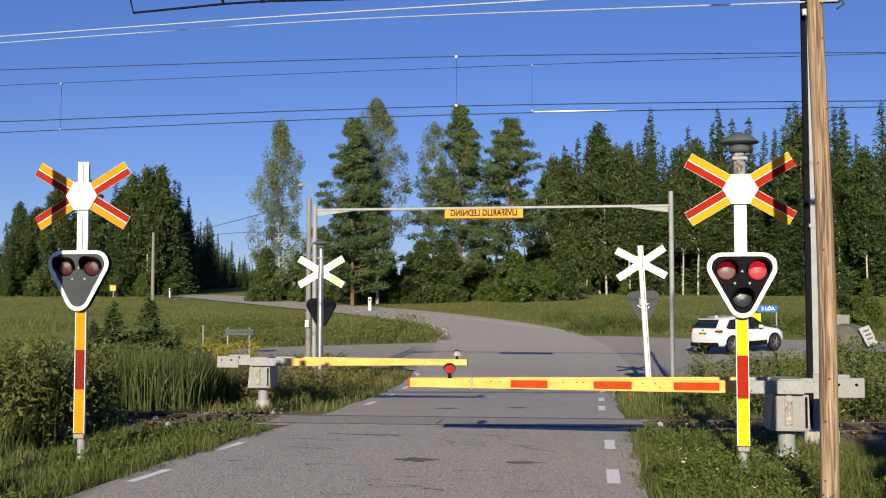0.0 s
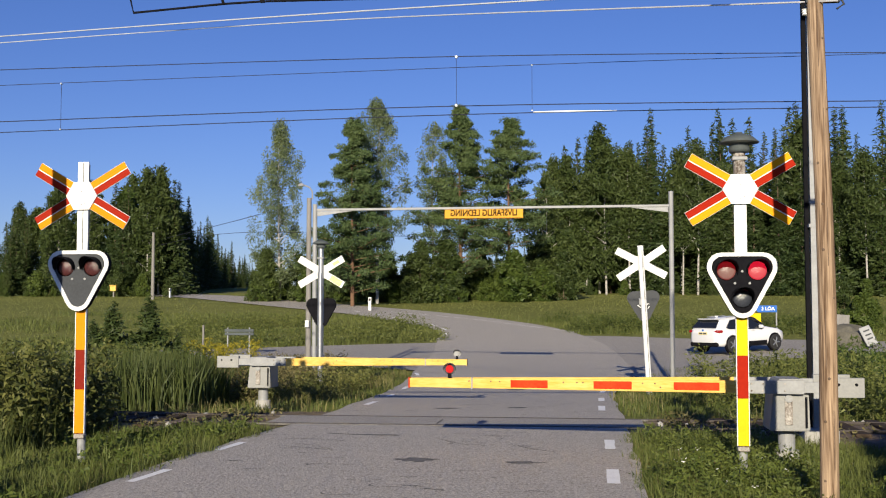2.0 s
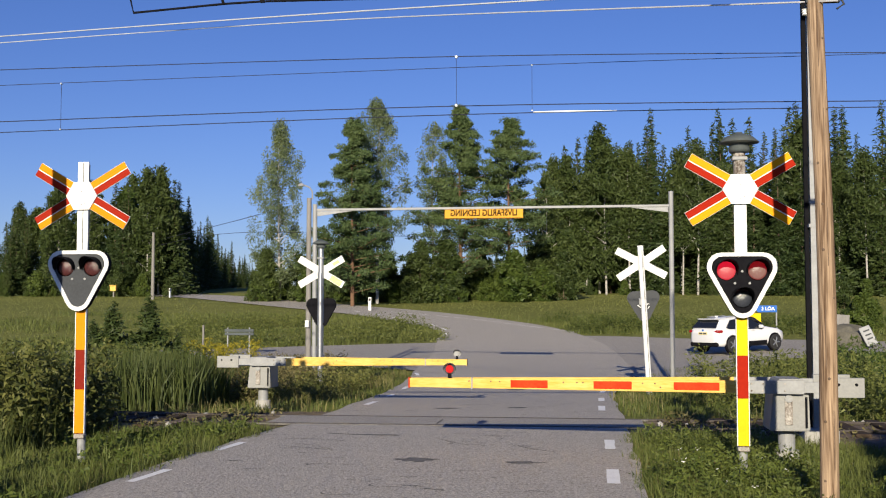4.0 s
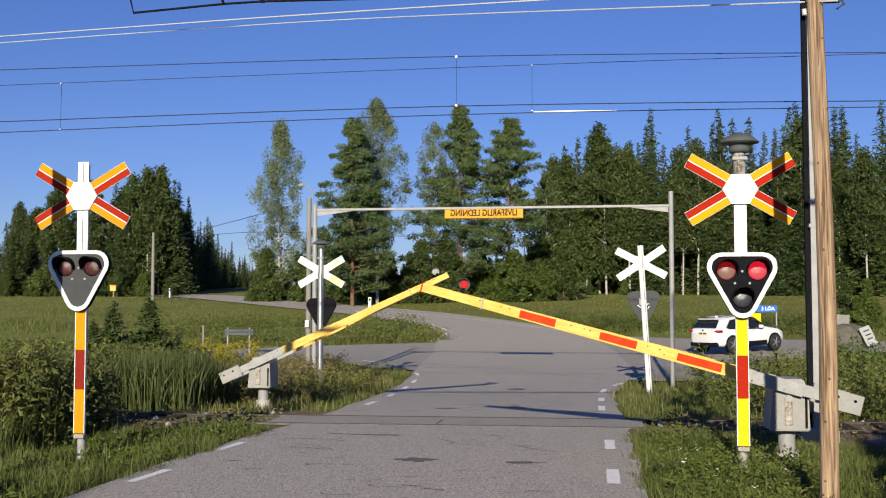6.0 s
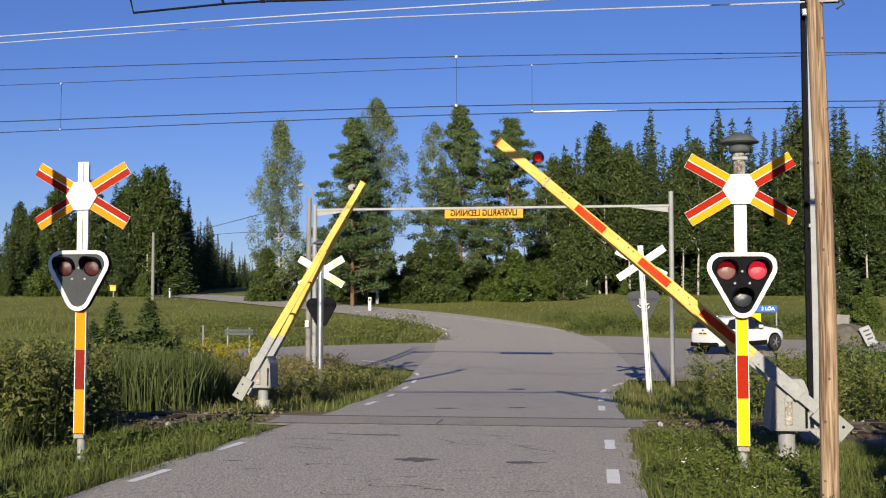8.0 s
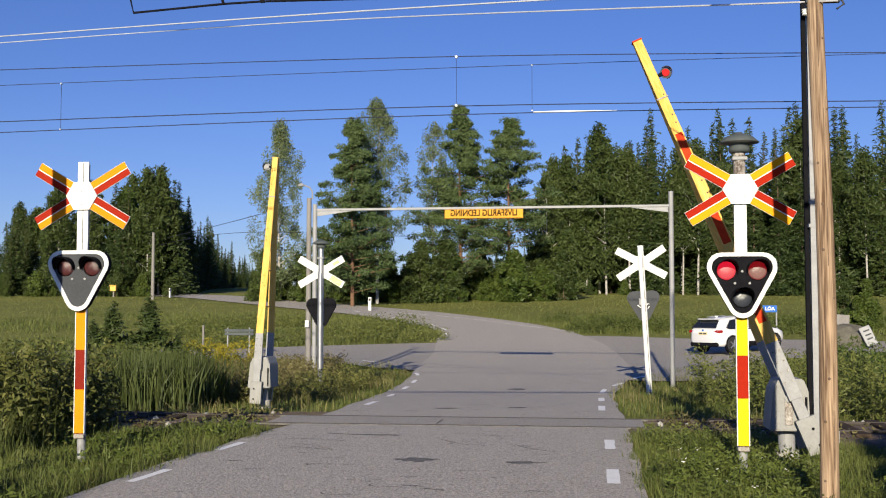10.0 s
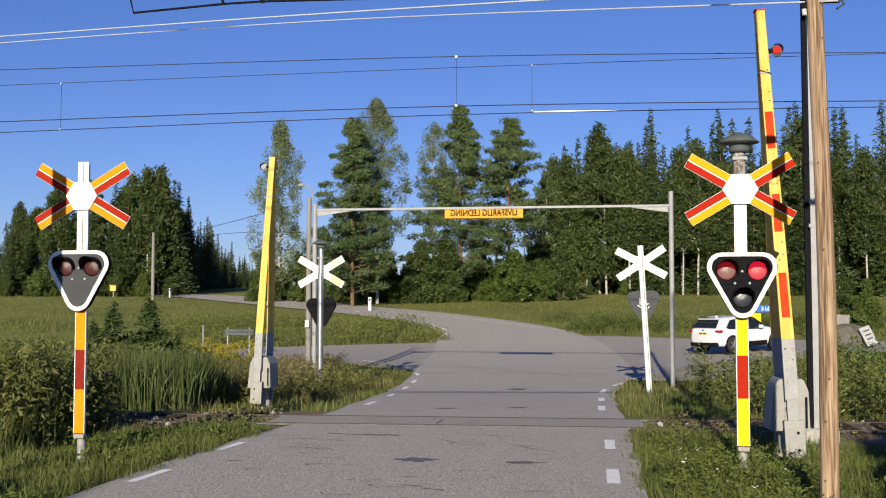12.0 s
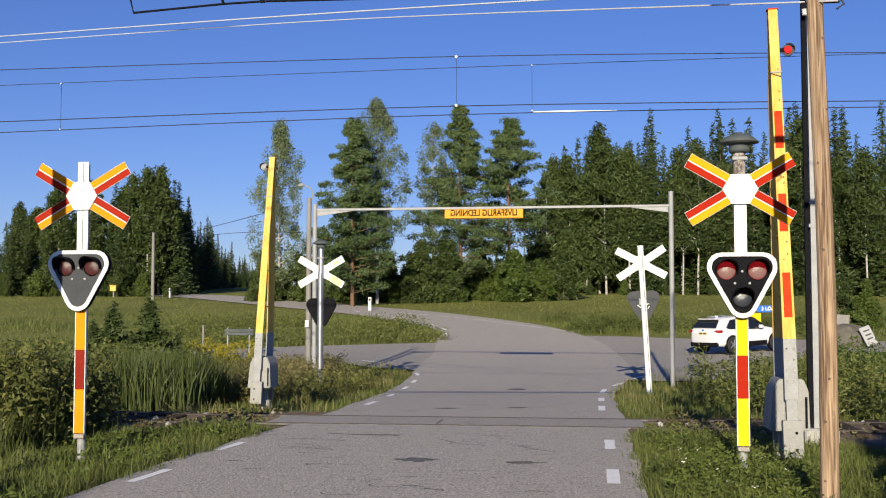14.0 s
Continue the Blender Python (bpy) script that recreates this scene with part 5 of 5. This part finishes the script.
for x, y, q in ((-12.7, 15.3, 2.3), (-13.6, 15.0, 2.0), (-11.2, 15.5, 2.1), (-18.5, 14, 2.4)):
    plant(SHRUBS, x, y, 1, q)
YOUNG = [spruce(2.7, "young bushy spruce among the roadside weeds", 11.0, "young spruces", 0.24, 0.02, 0.4)]
for x, y, q in ((-12.8, 14.8, 1.05), (-11.6, 14.8, 1.08), (-12.2, 14.2, 0.55), (-13.5, 14.9, 0.8), (-10.9, 15.4, 0.66), (-17.2, 13, 0.9)):
    plant(YOUNG, x, y, q)


def scatter(n, x0, x1, y0, y1, keep=None):
    x, y = RNG.uniform(x0, x1, n), RNG.uniform(y0, y1, n)
    if keep is not None:
        k = keep(x, y)
        x, y = x[k], y[k]
    return x, y


def blades(name, label, x, y, height, width, leaf, lean=0.35, tuft=1):
    """Bent grass blades, each of three triangles."""
    n = len(x)
    z = verge(x, y) - 0.01
    h = height * RNG.uniform(0.5, 1.25, n)
    a = RNG.uniform(0, 2 * math.pi, n)
    l = RNG.uniform(0, lean, n) * h
    w = width * RNG.uniform(0.6, 1.3, n)
    b = RNG.uniform(0, 2 * math.pi, n)
    wx, wy = np.cos(b) * w / 2, np.sin(b) * w / 2
    p = np.stack([x, y, z], 1)
    side = np.stack([wx, wy, np.zeros(n)], 1)
    mid = p + np.stack([np.cos(a) * l * 0.3, np.sin(a) * l * 0.3, h * 0.55], 1)
    tip = p + np.stack([np.cos(a) * l, np.sin(a) * l, h * (1 - 0.25 * (l / h))], 1)
    v = np.stack([p - side, p + side, mid - side * 0.8, mid + side * 0.8, tip], 1).reshape(-1, 3)
    i = np.arange(n)[:, None] * 5
    t = np.concatenate([i + np.array([[0, 1, 3]]), i + np.array([[0, 3, 2]]), i + np.array([[2, 3, 4]])], 1).reshape(-1, 3)
    ob = new(name, tris_of(name, v, t, leaf))
    return tagged(ob, label, "plants", kind="stuff")


def weeds(name, label, x, y, height, per, size, leaf, spread=0.16, low=0.0, flat=0.15):
    """Leafy herbs: sprays of leaves up a short stem."""
    n = len(x)
    z = verge(x, y)
    h = height * RNG.uniform(0.4, 1.2, n)
    c = np.repeat(np.stack([x, y, z], 1), per, 0)
    f = low + (1 - low) * RNG.random(n * per)
    c[:, 2] += f * np.repeat(h, per)
    c[:, :2] += RNG.normal(0, spread, (n * per, 2)) * (0.4 + 0.6 * np.sin(math.pi * f))[:, None]
    v, t = sprays(c, size, flat, 0.0, 0.22)
    ob = new(name, tris_of(name, v, t, leaf))
    return tagged(ob, label, "plants", kind="stuff")


def off_road(x, y):
    ragged = 0.06 * np.sin(3 * y) + 0.05 * np.sin(7.3 * y + 1) + RNG.normal(0, 0.05, len(x))
    left = np.interp(y, [-10, -3, 1, 5, 10, 16, 20, 22, 25, 26.5], [2.95, 2.8, 2.62, 2.85, 3.2, 3.6, 4.0, 4.65, 6.6, 8.4]) - 0.02 + ragged
    right = np.interp(y, [-10, 1, 12, 15, 19, 23.3, 26, 28], [2.97, 2.9, 2.88, 3.27, 3.9, 5.2, 7, 9.5]) - 0.02 + ragged
    clear_track = (np.abs(y) > 1.5) | ((np.abs(x) > 4.2) & (RNG.random(len(x)) < 0.25))
    return np.where(x > 0, (x > right) & (y < 28), (-x > left) & (y < 26.8)) & clear_track


def patchy(x, y, scale=1.3, level=0.0):
    """Uneven growth: true where plants stand thick."""
    f = np.sin(x * scale + 1.3 * np.sin(0.8 * y * scale)) + np.sin(y * scale * 1.17 + 1.1 * np.sin(0.9 * x * scale + 2)) + 0.7 * np.sin(2.3 * scale * (x - y) + 0.5)
    return f + RNG.normal(0, 0.45, len(x)) > level


# near verges
RNG = np.random.default_rng(5)
gx, gy = scatter(118000, -10, 9.5, -9.5, -1.3, off_road)
blades("verge_grass", "short green verge grass beside the crossing", gx, gy, 0.17, 0.01, L_GRASS, 0.8)
gx, gy = scatter(34000, -11, 11, -9.5, -2.2, lambda x, y: off_road(x, y) & patchy(x, y, 1.7, 0.4) & ((x < 0) | (RNG.random(len(x)) < 0.6)))
blades("verge_grass", "longer tufts of verge grass beside the crossing", gx, gy, 0.34, 0.011, L_GRASS, 0.7)
gx, gy = scatter(16000, -9, 9, -9.5, -1.4, lambda x, y: off_road(x, y) & ((np.abs(x) < 3.6) | patchy(x, y, 2.3, 1.1)))
blades("dry_grass", "low dry grass along the asphalt edge", gx, gy, 0.16, 0.01, L_DRY, 0.9)
gx, gy = scatter(9000, 3.0, 9.5, -9.5, -1.4, lambda x, y: off_road(x, y) & patchy(x, y, 1.5, 0.6) & (x < 4.75))
weeds("verge_weeds", "mixed leafy weeds in the near verge", gx, gy, 0.27, 13, 0.04, L_WEED, 0.08)
gx, gy = scatter(700, 3.1, 5.6, -8.8, -1.6, lambda x, y: off_road(x, y) & patchy(x, y, 2.0, 0.4))
weeds("broad_weeds", "broad-leaved plants in the near verge", gx, gy, 0.25, 28, 0.042, L_GREEN, 0.09, 0.0, 0.3)
gx, gy = scatter(80, 3.5, 4.9, -7.3, -5.9)
weeds("broad_weeds", "broad-leaved plants round the signal foot", gx, gy, 0.36, 34, 0.042, L_GREEN, 0.09, 0.0, 0.3)
gx, gy = scatter(12, 3.1, 4.6, -8.2, -5.0, off_road)
weeds("white_flowers", "tiny white flower heads in the verge", gx, gy, 0.36, 3, 0.022, M_WHITE, 0.03, 0.8, 0.8)
gx, gy = scatter(5000, -9.5, -3.0, -9.5, -1.4, lambda x, y: off_road(x, y) & patchy(x, y, 1.5, 0.8))
weeds("verge_weeds", "mixed leafy weeds in the near verge", gx, gy, 0.22, 13, 0.055, L_GREEN, 0.09)
gx, gy = scatter(820, -11.5, -5.5, -4.8, -1.4)
weeds("tall_weeds", "tall leafy weeds beside the track", gx, gy, 1.4, 80, 0.085, L_TALL, 0.12)
gx, gy = scatter(9000, -11, -5.4, -6.5, -2.2, lambda x, y: patchy(x, y, 1.2, -0.2))
blades("tall_grass", "tall grass among the weeds", gx, gy, 0.75, 0.012, L_GRASS, 0.5)
gx, gy = scatter(520, -12, -3.5, -1.5, 1.6)
weeds("track_weeds", "low brownish weeds among the sleepers", gx, gy, 0.2, 9, 0.06, L_RUST, 0.1)
gx, gy = scatter(700, 3.6, 11, -1.5, 1.6)
weeds("track_weeds", "low brownish weeds among the sleepers", gx, gy, 0.22, 9, 0.06, L_RUST, 0.1)
# beyond the track
gx, gy = scatter(72000, -14, 12, 1.7, 28, off_road)
blades("far_verge_grass", "green verge grass beyond the track", gx, gy, 0.18, 0.016, L_GRASS, 0.8)
gx, gy = scatter(30000, -12, 12, 1.7, 28, lambda x, y: off_road(x, y) & patchy(x, y, 1.0, 0.5))
blades("dry_grass", "tufts of dry grass beyond the track", gx, gy, 0.34, 0.014, L_DRY, 0.6)
gx, gy = scatter(8000, -9.4, -5.9, 2.6, 7.5, lambda x, y: patchy(x, y, 1.4, -0.6))
blades("reeds", "dense bed of tall green reeds in the ditch", gx, gy, 1.25, 0.03, L_REED, 0.38)
gx, gy = scatter(1500, -14, -8.5, 2.5, 12)
weeds("tall_weeds", "tall leafy weeds behind the reed bed", gx, gy, 1.3, 52, 0.085, L_WEED, 0.15)
gx, gy = scatter(1100, -9.5, -5.4, 6.0, 20, lambda x, y: x < -3.4 - 0.15 * y)
weeds("tall_weeds", "tall reddish weeds along the ditch", gx, gy, 0.85, 56, 0.065, L_RUST, 0.14)
gx, gy = scatter(330, -6.0, -3.5, 6.0, 17, lambda x, y: off_road(x, y) & (x < -3.6 - 0.04 * y))
weeds("low_weeds", "low leafy weeds around the signal foot", gx, gy, 0.62, 44, 0.06, L_TALL, 0.12)
gx, gy = scatter(620, 4.2, 9.5, 2.2, 20, lambda x, y: off_road(x, y) & (x > 4.3 + 0.06 * y) & (y < 15) & patchy(x, y, 0.9, -0.5))
weeds("bushy_weeds", "bushy green weeds beside the barrier", gx, gy, 1.2, 86, 0.072, L_WEED, 0.15)
gx, gy = scatter(1000, 8.5, 18, 4, 27, lambda x, y: x > 6 + 0.18 * y)
weeds("bushy_weeds", "dark bushy growth beyond the track", gx, gy, 1.0, 50, 0.11, L_BUSH, 0.2)
gx, gy = scatter(95, -12.8, -9.6, 17.5, 21.5, lambda x, y: patchy(x, y, 1.6, -0.4))
weeds("goldenrod", "yellow flowering goldenrod clumps", gx, gy, 1.1, 70, 0.075, L_GOLD, 0.17, 0.72)
gx, gy = scatter(60, -12.4, -10.4, 17.5, 22.5)
weeds("goldenrod_leaves", "green stems and leaves of goldenrod", gx, gy, 0.8, 60, 0.1, L_WEED, 0.17)


def meadow(x, y):
    s = -0.134 * x + 0.991 * y + 19.65
    ax = [-60, -30, -16, -11, -8.5, -6.5, -5, -2]
    on_side = (x < -1) & (y > np.interp(x, ax, [19, 22.7, 26, 27, 26.3, 25, 22.5, 16])) & (y < np.interp(x, ax, [25.5, 29.5, 33, 35.5, 37, 38.3, 39.3, 41]))
    bx = [2, 4, 5.2, 7, 8, 11, 14, 20, 60]
    right_side = (x > -1) & (y > np.interp(x, bx, [14, 19.5, 23.3, 26, 27.4, 30, 31.4, 33, 37])) & (y < np.interp(x, bx, [44, 44, 44, 44, 43.5, 41.2, 39.8, 39.4, 43]))
    c = spline([(0, 20), (0, 24), (-0.6, 32), (-1.6, 39), (-3.2, 46), (-6.0, 51.4), (-10.6, 57.8), (-14.8, 63), (-19.8, 68.8), (-28, 79), (-33.5, 86), (-40, 92), (-60, 104)], 1.0)
    keep = ~(on_side | right_side)
    for k in range(0, len(x), 4000):
        q = slice(k, k + 4000)
        d = np.min(np.hypot(x[q, None] - c[None, :, 0], y[q, None] - c[None, :, 1]), 1)
        keep[q] &= d > 3.55
    return keep


gx, gy = scatter(64000, -75, 45, 24, 100, meadow)
blades("meadow_grass", "sunlit dry and green meadow grass", gx, gy, 0.09, 0.055, L_MEADOW, 1.2)
gx, gy = scatter(50000, -35, 35, 33, 56, lambda x, y: meadow(x, y) & patchy(x, y, 0.5, 0.0))
blades("island_grass", "rough grass between road and side roads", gx, gy, 0.36, 0.03, L_GRASS, 0.7)
gx, gy = scatter(2600, -1, 45, 41, 54, lambda x, y: meadow(x, y) & patchy(x, y, 0.6, -0.3))
weeds("meadow_herbs", "brownish herbs in the rough meadow edge", gx, gy, 0.75, 42, 0.1, L_WEED, 0.26)
gx, gy = scatter(1100, -22, -4, 33, 50, lambda x, y: meadow(x, y) & patchy(x, y, 0.6, 0.0))
weeds("meadow_herbs", "brownish herbs in the rough meadow edge", gx, gy, 0.75, 42, 0.1, L_WEED, 0.26)



# ---- what moves ----
FLASH_PERIOD, FLASH_START = 0.7515, 0.056


def motions():
    near = [(0, 0), (4.2, 0), (4.7, 1.6), (5.3, 7.3), (5.5, 9.5), (6, 15.1), (6.5, 21.2), (7, 27.8), (7.5, 34.3), (8, 41.1), (8.2, 43.9), (9, 54.8), (9.7, 64.0), (10.3, 71.6), (10.5, 74.0), (11, 79.5), (11.5, 83.8), (12, 87.0), (12.4, 88.6), (13, 89.2), (13.5, 89.0), (14, 88.9)]
    far = [(0, 0), (4.3, 0), (4.7, 2.2), (5.3, 11.5), (5.5, 15.2), (6, 24.6), (6.5, 33.4), (7, 42.3), (7.5, 51.2), (8, 60.4), (8.2, 63.6), (8.8, 73), (9.4, 81.4), (9.9, 86.2), (10.2, 87.6), (14, 87.8)]
    walk(arm_near, [(t, pose(0, 0, 0.93, 0, a, 0)) for t, a in near])
    walk(arm_far, [(t, pose(0, 0, 0.93, 0, -a, 0)) for t, a in far])
    for turn, which, at in TURNERS:
        # half turns of the lens, one way and back, imitate each change of the flash
        events = []
        k = -1
        while True:
            t_on = FLASH_START + k * FLASH_PERIOD + which * FLASH_PERIOD / 2
            if t_on > 13.9:
                break
            events += [(t_on, 0), (t_on + FLASH_PERIOD / 2, 180)]
            k += 1
        rows = []
        for t, a in events:
            for step, share in ((-0.055, 0.0), (-0.02, 0.4), (0.013, 0.75), (0.046, 1.0)):
                ang = 180 - 180 * share if a == 0 else 180 * share
                if t + step >= 0 and t + step <= 14.016:
                    rows.append((min(t + step, 14.0), pose(*at, 0, 0, ang)))
        first = rows[0][1]
        last = rows[-1][1]
        if rows[0][0] > 0:
            rows.insert(0, (0.0, first))
        if rows[-1][0] < 14.0:
            rows.append((14.0, last))
        walk(turn, rows)


motions()
